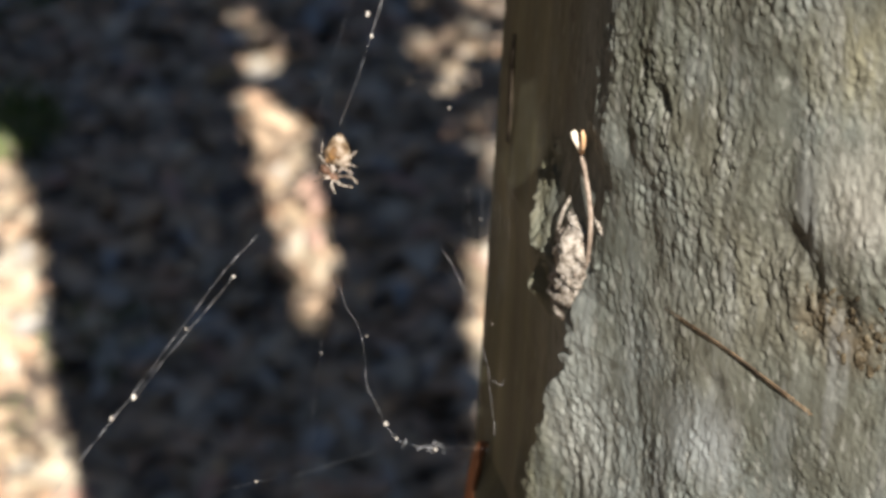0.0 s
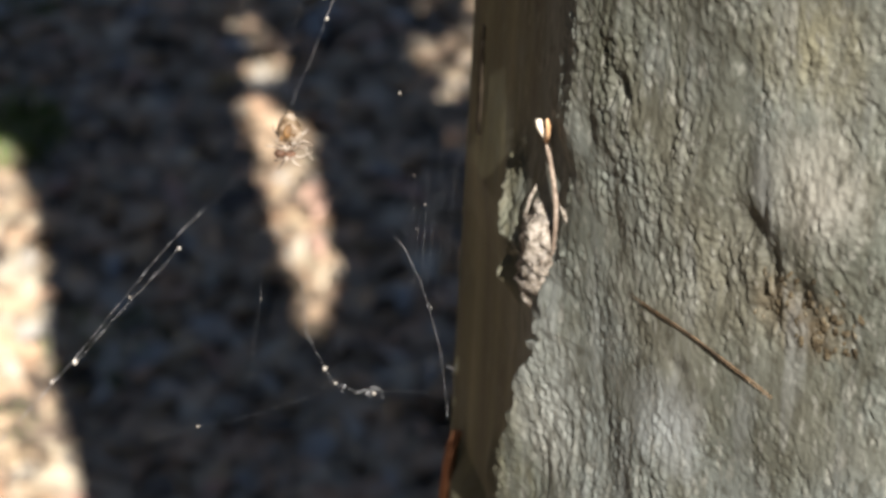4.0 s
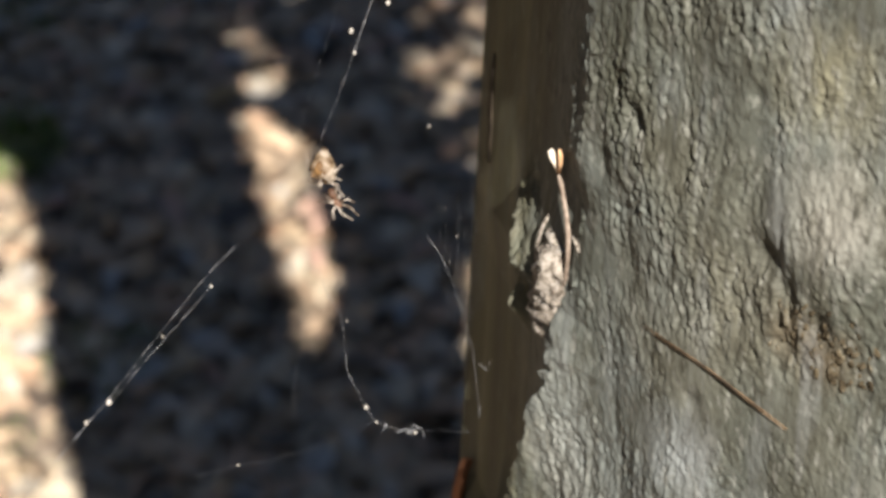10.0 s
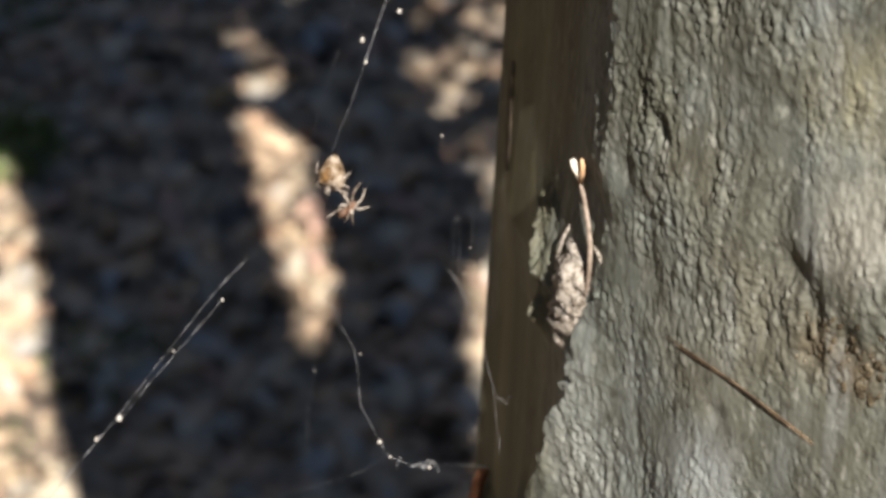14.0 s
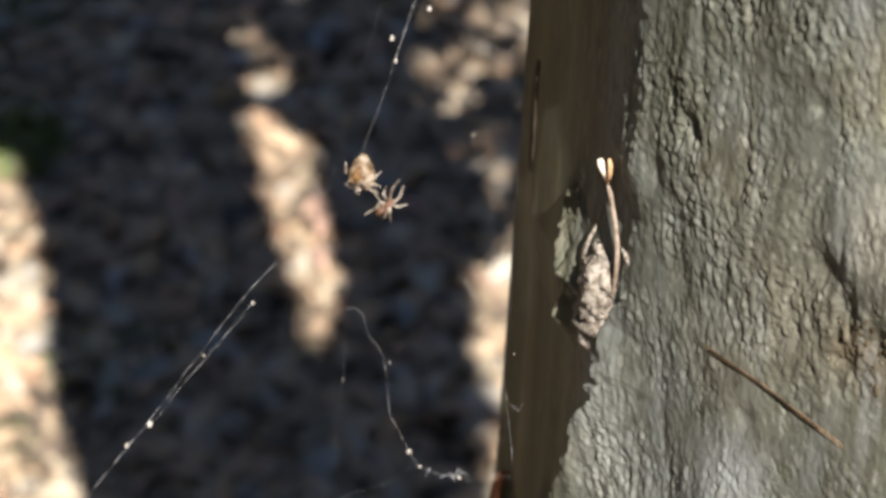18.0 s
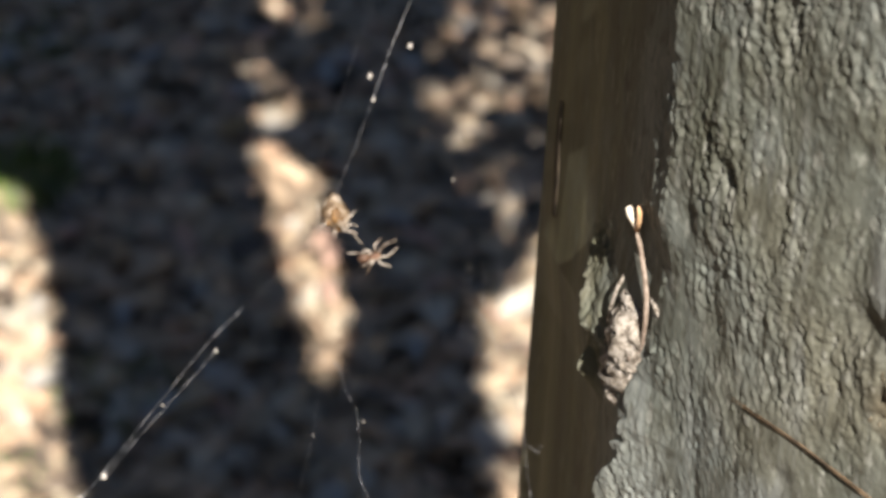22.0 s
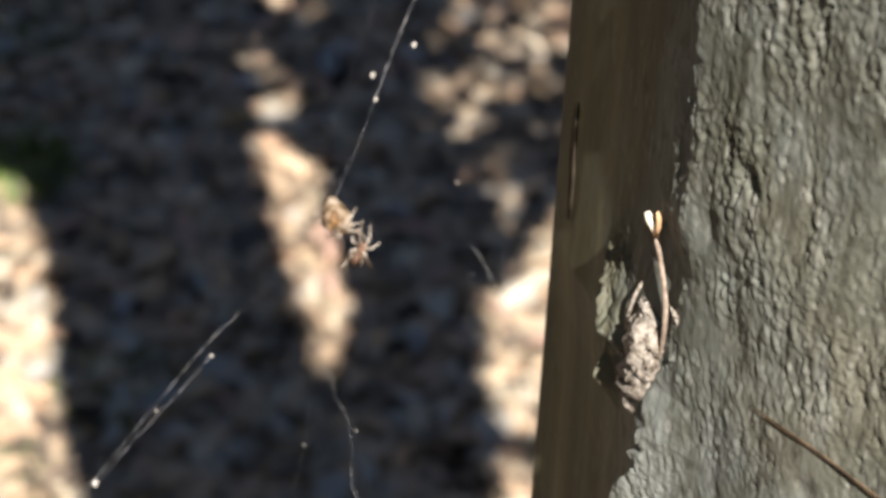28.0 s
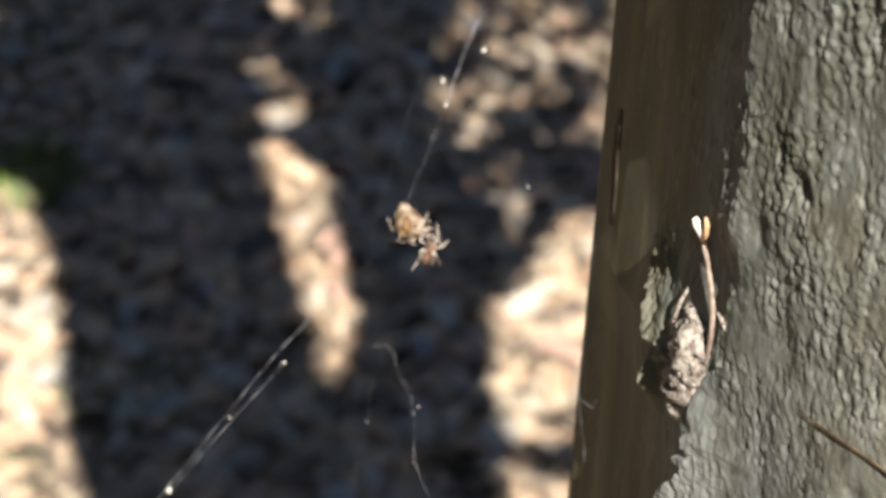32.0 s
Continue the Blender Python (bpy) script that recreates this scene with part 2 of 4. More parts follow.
pink_leaf.color(pink_leaf.ramp(pink_leaf.noise(60, 4), [(0.35, (0.38, 0.24, 0.19)), (0.65, (0.53, 0.37, 0.30))]))
tan_leaf = Mat("ochre_dry_leaf", 0.6, 0.35)
tan_leaf.color(tan_leaf.ramp(tan_leaf.noise(60, 4), [(0.35, (0.38, 0.25, 0.11)), (0.65, (0.50, 0.36, 0.18))]))
leaf_grey = Mat("weathered_leaf", 0.4, 0.5)
leaf_grey.color(leaf_grey.ramp(leaf_grey.noise(70, 4), [(0.35, (0.26, 0.26, 0.26)), (0.65, (0.46, 0.46, 0.45))]))
grass_m = Mat("short_grass", 0.7, 0.3)
grass_m.color(grass_m.ramp(grass_m.chance(True), [(0.0, (0.06, 0.12, 0.02)), (0.6, (0.12, 0.22, 0.04)), (1.0, (0.24, 0.28, 0.08))]))
woods = Mat("unseen_woodland", 0.95, 0.1)
woods.color(woods.ramp(woods.noise(0.9, 7), [(0.35, (0.04, 0.036, 0.015)), (0.5, (0.10, 0.080, 0.034)), (0.68, (0.18, 0.14, 0.06))])).bump(woods.noise(2.5, 5), 1.0, 0.6)
leaf_m = Mat("gum_leaf", 0.6, 0.3)
leaf_m.color(leaf_m.ramp(leaf_m.chance(True), [(0.0, (0.04, 0.065, 0.03)), (0.6, (0.07, 0.10, 0.045)), (1.0, (0.12, 0.13, 0.06))]))


# ---- building helpers ----
def mesh_of(name, verts, faces, material, smooth=True):
    me = bpy.data.meshes.new(name)
    me.from_pydata([tuple(map(float, v)) for v in verts], [], [tuple(map(int, f)) for f in faces])
    me.materials.append(material.m)
    if smooth:
        me.polygons.foreach_set("use_smooth", [True] * len(me.polygons))
    me.update()
    return me


def part(name, me, parent, label="", m=None):
    ob = new(name, me)
    ob.parent = parent
    if m is not None:
        ob.matrix_basis = m
    return tagged(ob, label) if label else ob


def tube(points, radii, sides=6):
    """Vertices and faces of a round strand along the points, with a radius for each."""
    pts = [Vector(p) for p in points]
    if not isinstance(radii, (list, tuple)):
        radii = [radii] * len(pts)
    verts, faces = [], []
    for n, p in enumerate(pts):
        way = (pts[min(n + 1, len(pts) - 1)] - pts[max(n - 1, 0)]).normalized()
        a = (Vector((0.13, 0.31, 0.94)).cross(way)).normalized() if abs(way.z) < 0.97 else (Vector((1, 0.2, 0)).cross(way)).normalized()
        b = way.cross(a)
        for s in range(sides):
            q = 2 * math.pi * s / sides
            verts.append(p + radii[n] * (math.cos(q) * a + math.sin(q) * b))
    for n in range(len(pts) - 1):
        for s in range(sides):
            i, j = n * sides + s, n * sides + (s + 1) % sides
            faces.append((i, j, j + sides, i + sides))
    faces.append(tuple(range(sides))[::-1])
    faces.append(tuple(range(len(verts) - sides, len(verts))))
    return verts, faces


def join(*pieces):
    verts, faces = [], []
    for v, f in pieces:
        n = len(verts)
        verts += list(v)
        faces += [tuple(i + n for i in q) for q in f]
    return verts, faces


def blob(center, axes, lump=0.15, seed=0, rings=9, segs=12, freq=1.6):
    """An uneven ball: center, three half-axis vectors."""
    axes = [Vector(a) for a in axes]
    verts, faces = [], []
    for i in range(rings + 1):
        a = math.pi * i / rings
        for j in range(segs):
            b = 2 * math.pi * j / segs
            u = Vector((math.sin(a) * math.cos(b), math.sin(a) * math.sin(b), math.cos(a)))
            r = 1 + lump * noise.noise(u * freq + Vector((seed * 3.7, seed * 1.3, seed)))
            verts.append(Vector(center) + r * (u.x * axes[0] + u.y * axes[1] + u.z * axes[2]))
    for i in range(rings):
        for j in range(segs):
            p, q = i * segs + j, i * segs + (j + 1) % segs
            faces.append((p, q, q + segs, p + segs))
    return verts, faces


class Grid2:
    """Smooth repeating noise in two dimensions, for whole arrays."""

    def __init__(self, seed, size=256):
        self.g, self.n = np.random.RandomState(seed).uniform(-1, 1, (size, size)), size

    def __call__(self, x, y):
        xi, yi = np.floor(x).astype(int), np.floor(y).astype(int)
        fx, fy = x - xi, y - yi
        fx, fy = fx * fx * fx * (fx * (6 * fx - 15) + 10), fy * fy * fy * (fy * (6 * fy - 15) + 10)
        a, b, c, d = (self.g[(yi + j) % self.n, (xi + i) % self.n] for j in (0, 1) for i in (0, 1))
        return (a * (1 - fx) + b * fx) * (1 - fy) + (c * (1 - fx) + d * fx) * fy


# ---- the gum tree ----
RAD, AX, AY, LEAN_X, LEAN_Y = 0.133, 0.1426, 0.4319, 0.0355, -0.0357
FINE = [Grid2(s) for s in range(11, 19)]


# angle, height, rise, width in degrees, height of each swelling (or pit) of the stem
SWELLINGS = [(54.87, 1.5106, 0.0028, 4.6, 0.015), (39.31, 1.4481, 0.0014, 4.2, 0.012), (43.26, 1.5468, 0.0012, 3.0, 0.010), (50.89, 1.4924, -0.0010, 1.6, 0.006), (47.12, 1.5194, -0.0010, 1.5, 0.016),
             (34.93, 1.5232, -0.0015, 0.9, 0.0030), (46.41, 1.5373, -0.0009, 0.7, 0.0020), (32.55, 1.5273, -0.0005, 1.0, 0.0045), (29.91, 1.5324, -0.0005, 2.4, 0.020), (31.38, 1.5115, -0.0010, 0.9, 0.0040), (48.18, 1.5080, -0.0013, 1.0, 0.0040), (50.73, 1.5034, -0.0014, 1.0, 0.0040), (53.49, 1.4987, -0.0013, 1.0, 0.0040), (49.13, 1.5090, -0.0009, 0.8, 0.0030), (42.78, 1.4719, -0.0007, 0.8, 0.0022), (13.13, 1.4046, 0.0017, 1.4, 0.008)]


PATCH = (13.6, 1.4870)


def low_relief(th, z):
    """The broad form of the stem: a flat hollow on one side, and slow swellings. th in degrees."""
    edge = np.interp(z, [1.34, 1.40, 1.44, 1.475, 1.50, 1.60, 1.8], [15.2, 18.0, 22.0, 26.6, 28.5, 30.0, 16])
    rise = 0.0022 * (edge - 14) / 14
    sink = 0.0012 * np.clip((th - 5) / 10, 0, 1) + np.interp(z, [1.40, 1.44, 1.456, 1.470], [0.0042, 0.0034, 0.0024, 0.0]) * np.clip((th + 6) / 9, 0, 1)
    flat = (RAD + rise) * np.cos(np.radians(edge - 10.9)) / np.cos(np.radians(np.clip(th, -20, 40) - 10.9)) - RAD - sink
    past = np.maximum(th - edge, 0)
    edge = edge + 1.2 * FINE[1](z / 0.006 + 5, 0 * z + 3.3) + 0.8 * FINE[4](z / 0.002, 0 * z + 8.3)
    trough = np.interp(z, [1.40, 1.445, 1.492, 1.512], [0.0034, 0.0046, 0.0034, 0.0002]) * (1 - np.exp(-(past / np.interp(z, [1.46, 1.48], [3.6, 4.5])) ** 2)) * np.interp(th, [38, 52, 62], [1.0, 0.35, 0.1])
    d = np.where(th < edge, np.where(th > 10.9, flat, np.minimum(flat, 0)), (rise - 0.0012) * np.exp(-past / np.interp(z, [1.495, 1.515], [16, 45])) - trough)
    d = np.where((th < -8) | (th > 60), np.where(th > 60, d, 0), d)
    s = np.radians(th) * RAD
    # the hollow in which the moth bag hangs
    d = d - 0.0028 * np.exp(-((th - 27.2) / 3.4) ** 2) * np.clip((z - 1.462) / 0.010, 0, 1) * np.clip((1.509 - z) / 0.010, 0, 1)
    # the raised, rough scale that catches the sun beside the moth bag
    side = th - PATCH[0] - 190 * (PATCH[1] - z) - 1.2 * FINE[6](s / 0.004, z / 0.0030)
    tall = np.clip((z - 1.4690) / 0.004, 0, 1) * np.clip((1.4870 - z) / 0.010, 0, 1)
    d = d + 0.0034 * tall * np.clip(side / 1.2 + 0.5, 0, 1) * np.exp(-(np.maximum(side, 0) / 3.4) ** 2)
    d = d + 0.0036 * np.exp(-(((th - 17.2 - 90 * (1.462 - z)) / 1.0) ** 2 + ((z - 1.4622) / 0.0042) ** 2))
    for a, b, h, sa, sb in SWELLINGS:
        d = d + h * np.exp(-(((th - a) / sa) ** 2 + ((z - b) / sb) ** 2))
    right = np.clip((th - 29) / 8, 0, 1)
    return d + right * (0.0020 * FINE[0](s / 0.030 + 3, z / 0.045) + 0.0012 * FINE[1](s / 0.016, z / 0.030))


def fine_relief(th, z):
    """Fibrous, scaly skin: upright fibres, small scales, and scattered pits."""
    s = np.radians(th) * RAD
    w = s + 0.0010 * FINE[2](s / 0.008, z / 0.014)
    zz = z + 0.0012 * FINE[3](s / 0.009 + 40, z / 0.012)
    start = np.interp(z, [1.40, 1.44, 1.475, 1.60], [15.0, 19.5, 22.5, 27.0])
    rough = 0.10 + 0.90 * np.clip((th - start) / 3.0, 0, 1)
    rough = np.maximum(rough, 4.0 * np.exp(-(((th - 17.0) / 3.5) ** 2 + ((z - 1.475) / 0.016) ** 2)))
    rough = rough * np.clip(0.82 + 0.55 * FINE[0](s / 0.022 + 9, z / 0.03 + 5) + 0.55 * FINE[4](s / 0.006 + 3, z / 0.010 + 17), 0.2, 1.7) * (np.interp(th, [20, 30, 37, 46, 60], [1.0, 1.0, 1.0, 1.0, 0.95]) + 0.45 * np.exp(-((th - 34) / 8) ** 2) * np.clip((z - 1.492) / 0.025, 0, 1))
    rough = rough + 0.35 * np.exp(-((th - start - 5) / 5) ** 2) * np.clip((1.478 - z) / 0.02, 0, 1)
    w = w + 0.10 * (zz - 1.5)
    d = 0.00018 * FINE[3](s / 0.0013 + 30, z / 0.016) + 0.00014 * FINE[7](s / 0.0007 + 11, z / 0.006)
    for g, size, up, tilt, deep in ((1, 0.0030, 2.2, 0.25, 0.00024), (5, 0.0010, 1.9, 0.22, 0.00020), (4, 0.00072, 1.5, -0.2, 0.00018), (7, 0.00060, 1.2, 0.5, 0.00014)):
        c, q = math.cos(tilt), math.sin(tilt)
        d += deep * FINE[g]((c * w + q * zz) / size + 7 * g, (c * zz - q * w) / (size * up))
    spare = np.clip(0.35 + 1.6 * FINE[5](s / 0.011 + 60, z / 0.013 + 3), 0.0, 1.2)
    d += 0.0005 * np.maximum(FINE[6]((w + 0.25 * zz) / 0.0010 + 31, (zz - 0.25 * w) / 0.0018 + 12) - 0.30, 0)
    d -= 0.0016 * spare * np.maximum(FINE[6]((w + 0.35 * zz) / 0.0011, (zz - 0.35 * w) / 0.0022) - 0.55, 0)
    d -= 0.0010 * spare * np.maximum(FINE[0]((w - 0.2 * zz) / 0.0007 + 9, zz / 0.0015) - 0.55, 0)
    d -= 0.0020 * np.maximum(FINE[2](w / 0.006 + 20, zz / 0.016 + 7) - 0.55, 0) * np.interp(th, [32, 44], [1, 0.5])
    d -= 0.0011 * np.maximum(FINE[4]((w + 0.05 * zz) / 0.0024 + 13, zz / 0.045) - 0.5, 0)
    return 0.62 * d * rough


def stem_radius(z):
    return RAD - 0.006 * (z - 1.5) + 0.10 * np.exp(-np.maximum(z, 0) / 0.18)


def on_bark(th, z, h=0.0, fine=False):
    """A place on the stem: angle in degrees from its left side towards the eye, height, and distance off the bark."""
    r = float(stem_radius(z) + low_relief(np.float64(th), np.float64(z)) + (fine_relief(np.float64(th), np.float64(z)) if fine else 0)) + h
    q = radians(th)
    return Vector((AX + LEAN_X * (z - 1.5) - r * math.cos(q), AY + LEAN_Y * (z - 1.5) - r * math.sin(q), z))


tree = tagged(new("gum_tree"), "smooth grey-barked gum tree with a mottled, pitted stem", "tree")
ths = np.r_[np.arange(-9, 66, 0.00023 / RAD * 180 / math.pi), np.linspace(66, 351, 70)[1:-1]]
zs = np.r_[np.linspace(-0.05, 1.385, 40)[:-1], np.arange(1.385, 1.580, 0.00025), np.linspace(1.580, 4.6, 46)[1:]]
TH, Z = np.meshgrid(ths, zs)
near = np.clip(np.minimum((TH + 9) / 3, (66 - TH) / 6), 0, 1) * np.clip(np.minimum((Z - 1.385) / 0.01, (1.58 - Z) / 0.01), 0, 1)
coarse = 0.004 * FINE[0](np.radians(TH) * 1.3, Z / 0.4) * (1 - np.clip(near * 3, 0, 1))
Rr = stem_radius(Z) + low_relief(TH, Z) * near + fine_relief(TH, Z) * near + coarse * np.clip(np.abs(Z - 1.48) - 0.1, 0, 1)
V = np.stack([AX + LEAN_X * (Z - 1.5) - Rr * np.cos(np.radians(TH)), AY + LEAN_Y * (Z - 1.5) - Rr * np.sin(np.radians(TH)), Z], -1).reshape(-1, 3)
nr, nc = TH.shape
ii, jj = np.meshgrid(np.arange(nr - 1), np.arange(nc), indexing="ij")
jn = (jj + 1) % nc
Fq = np.stack([ii * nc + jj, ii * nc + jn, (ii + 1) * nc + jn, (ii + 1) * nc + jj], -1).reshape(-1, 4)
stem = bpy.data.meshes.new("trunk")
stem.vertices.add(len(V))
stem.vertices.foreach_set("co", V.ravel())
stem.loops.add(Fq.size)
stem.loops.foreach_set("vertex_index", Fq.ravel().astype(np.int32))
stem.polygons.add(len(Fq))
stem.polygons.foreach_set("loop_start", np.arange(0, Fq.size, 4, dtype=np.int32))
stem.polygons.foreach_set("use_smooth", np.ones(len(Fq), dtype=bool))
stem.update(calc_edges=True)
stem.validate()
stem.materials.append(bark.m)
part("trunk", stem, tree)


def sliver(rows, width, thick, material, name, label, curl=0.4):
    """A thin curled strip of bark along rows of (angle, height, off the bark)."""
    verts, faces = [], []
    for n, (th, z, h) in enumerate(rows):
        f = n / (len(rows) - 1)
        wd = width * (0.25 + 0.75 * math.sin(math.pi * min(max(f, 0.04), 0.96)) ** 0.6) / RAD * 180 / math.pi
        for s in (-1, -0.35, 0.35, 1):
            verts.append(on_bark(th + s * wd / 2, z, h + curl * width * (s * s) * 0.5))
        for s in (1, 0.35, -0.35, -1):
            verts.append(on_bark(th + s * wd / 2, z, h + curl * width * (s * s) * 0.5 - thick))
    for n in range(len(rows) - 1):
        for s in range(8):
            i, j = n * 8 + s, n * 8 + (s + 1) % 8
            faces.append((i, j, j + 8, i + 8))
    faces += [tuple(range(8))[::-1], tuple(range(len(verts) - 8, len(verts)))]
    return part(name, mesh_of(name, verts, faces, material), tree, label)


sliver([(1.2, 1.5010, 0.0003), (1.4, 1.4960, 0.0004), (2.0, 1.4900, 0.0004), (2.7, 1.4845, 0.0004), (3.2, 1.4780, 0.0004)], 0.0028, 0.0006, flake_gap_dark, "bark_flake", "dark curled flake of bark", 0.08)
sliver([(2.5, 1.3985, 0.0010), (2.2, 1.394, 0.0018), (2.0, 1.387, 0.0022), (1.9, 1.379, 0.0024), (1.9, 1.365, 0.0024), (1.9, 1.340, 0.0018)], 0.0038, 0.0006, flake, "bark_strip", "reddish-brown peeling strip of bark", 0.7)

# a scabby, ochre patch and scattered crumbs of old bark
scab = random.Random(12)
for name, (a0, z0), da, dz, count, big, material in (("bark_scab", (53.52, 1.4950), 4.6, 0.0075, 46, 0.0008, scab_m), ("bark_scab", (56.19, 1.4917), 2.6, 0.0060, 24, 0.0008, scab_m)):
    pieces = []
    for n in range(count):
        a, z = scab.gauss(a0, da * 0.5), scab.gauss(z0, dz * 0.5)
        if a < 31 or a > 64:
            continue
        c, r = on_bark(a, z, 0.0, True), big * scab.uniform(0.4, 1.1)
        q = radians(a)
        out, side = Vector((-math.cos(q), -math.sin(q), 0)), Vector((math.sin(q), -math.cos(q), 0))
        lean = scab.uniform(-0.6, 0.6)
        pieces.append(blob(c, (side * r * scab.uniform(0.6, 1.0), (Vector((0, 0, 1)) + lean * side) * r * scab.uniform(0.9, 1.7), out * r * 0.13), 0.9, n, 5, 7, 2.6))
    tagged(part(name, mesh_of(name, *join(*pieces), material), tree, "rough ochre scab of old bark"), kind="stuff")

# unseen limbs and leaves, added overhead to shade the ground behind
limb_rows = [((0.24, 0.33, 4.5), (0.0, -0.1, 5.2), (-0.5, -0.4, 5.6)), ((0.25, 0.33, 4.4), (0.6, 0.1, 5.0), (1.0, -0.3, 5.3)), ((0.25, 0.32, 4.5), (0.4, 0.9, 5.3), (0.5, 1.5, 5.6)),
             ((0.19, 0.35, 2.7), (-0.2, 0.5, 2.95), (-0.7, 0.7, 3.1)), ((0.19, 0.38, 2.53), (0.55, 0.62, 2.50), (1.00, 0.95, 2.42))]
for n, (a, b, c) in enumerate(limb_rows):
    mid = [Vector(a).lerp(Vector(b), f) for f in (0, 0.5)] + [Vector(b), Vector(b).lerp(Vector(c), 0.5) + Vector((0.02, 0.03, 0.02)), Vector(c)]
    part("limb", mesh_of("limb", *tube(mid, [r * (0.4 if n == 4 else 1.0) for r in (0.05, 0.04, 0.03, 0.018, 0.006)], 8), bark), tree)


def inside(x, y, poly):
    hit, j = False, len(poly) - 1
    for i in range(len(poly)):
        (xi, yi), (xj, yj) = poly[i], poly[j]
        if (yi > y) != (yj > y) and x < (xj - xi) * (y - yi) / (yj - yi) + xi:
            hit = not hit
        j = i
    return hit


# sunlit openings on the ground, between the shadows of the stem and of the crown
STRIPS = [
    [(-1.25, 2.0), (-1.36, 2.3), (-1.24, 2.6), (-1.32, 2.85), (-1.16, 3.05), (-1.02, 3.22), (-0.86, 3.17), (-0.74, 3.26), (-0.685, 3.235), (-0.645, 3.13), (-0.614, 3.044), (-0.58, 2.908), (-0.549, 2.751), (-0.518, 2.607), (-0.496, 2.499), (-0.466, 2.398), (-0.30, 2.32), (-0.20, 2.0)],
    [(-0.357, 3.372), (-0.319, 3.418), (-0.249, 3.343), (-0.204, 3.273), (-0.189, 3.122), (-0.168, 2.981), (-0.152, 2.85), (-0.149, 2.697), (-0.171, 2.646), (-0.199, 2.668), (-0.221, 2.786), (-0.249, 2.913), (-0.286, 3.084), (-0.312, 3.233)],
    [(-0.355, 3.511), (-0.33, 3.583), (-0.263, 3.595), (-0.250, 3.523), (-0.270, 3.448), (-0.336, 3.456)],
    [(0.022, 2.759), (0.027, 2.876), (0.073, 2.93), (0.115, 3.085), (0.165, 3.165), (0.30, 3.15), (0.42, 3.06), (0.60, 3.00), (0.66, 2.80), (0.52, 2.62), (0.40, 2.53), (0.128, 2.53), (0.115, 2.512), (0.055, 2.522), (0.035, 2.55), (0.030, 2.614)],
    [(0.036, 2.506), (0.08, 2.500), (0.095, 2.45), (0.14, 2.47), (0.40, 2.49), (0.55, 2.35), (0.62, 2.15), (0.50, 2.0), (0.036, 2.0)],
]
FLECKS = [
    [(-0.402, 3.741), (-0.377, 3.803), (-0.334, 3.767), (-0.295, 3.636), (-0.332, 3.596), (-0.386, 3.658)],
    [(-0.076, 3.603), (-0.030, 3.690), (0.101, 3.690), (0.130, 3.60), (0.085, 3.52), (0.027, 3.378), (-0.029, 3.388), (-0.050, 3.468)],
    [(-0.07, 3.76), (-0.052, 3.859), (-0.011, 4.03), (0.62, 4.03), (0.62, 3.42), (0.23, 3.381), (0.138, 3.38), (0.10, 3.50), (0.13, 3.64), (0.04, 3.72)],
    [(0.011, 3.321), (0.045, 3.365), (0.096, 3.36), (0.105, 3.20), (0.085, 3.02), (0.055, 3.10), (0.037, 3.157)],
    [(-0.92, 3.80), (-0.85, 3.80), (-0.83, 3.88), (-0.92, 3.93)],
    [(-0.372, 4.013), (-0.25, 4.03), (-0.246, 3.921), (-0.273, 3.846), (-0.337, 3.875)],
]
GAPS = STRIPS + FLECKS


def leaf_fan(center, way, up, length, width, bend=0.15):
    """One lance-shaped leaf: eleven vertices, folded along its rib and bent."""
    way, up = Vector(way).normalized(), Vector(up)
    side = way.cross(up).normalized()
    up = side.cross(way)
    verts, faces = [], []
    for f, w in ((0, 0), (0.25, 0.85), (0.5, 1.0), (0.75, 0.6), (1, 0)):
        p = Vector(center) + way * (f - 0.5) * length + up * (bend * length * (1 - (2 * f - 1) ** 2))
        if w == 0:
            verts.append(p)
        else:
            verts += [p - side * w * width / 2 + up * 0.12 * width, p, p + side * w * width / 2 + up * 0.12 * width]
    faces = [(0, 1, 2), (0, 2, 3), (1, 4, 5, 2), (2, 5, 6, 3), (4, 7, 8, 5), (5, 8, 9, 6), (7, 10, 8), (8, 10, 9)]
    return verts, faces


rng = random.Random(5)
crown_v, crown_f = [], []


def hang_leaf(p, length, width):
    a = rng.uniform(0, 2 * math.pi)
    v, f = leaf_fan(p, (math.cos(a), math.sin(a), rng.uniform(-0.9, 0.3)), SUN + 0.45 * Vector((rng.uniform(-1, 1), rng.uniform(-1, 1), rng.uniform(-1, 1))), length, width, rng.uniform(-0.1, 0.1))
    n = len(crown_v)
    crown_v.extend(v)
    crown_f.extend(tuple(i + n for i in q) for q in f)


def lit(x, y, m=0.0):
    """Whether a place on the ground, or one within m of it, lies in an opening of the crown."""
    gaps = GAPS if noise.noise(Vector((x * 15, y * 11, 3.1))) + 0.5 * noise.noise(Vector((x * 34, y * 26, 7.7))) > -0.14 else STRIPS
    if m == 0:
        return any(inside(x + 0.011, y, g) and inside(x - 0.011, y, g) and inside(x, y + 0.010, g) and inside(x, y - 0.010, g) for g in gaps)
    return any(inside(x + a, y + b, g) for g in gaps for a, b in ((m, 0), (-m, 0), (0, m), (0, -m)))


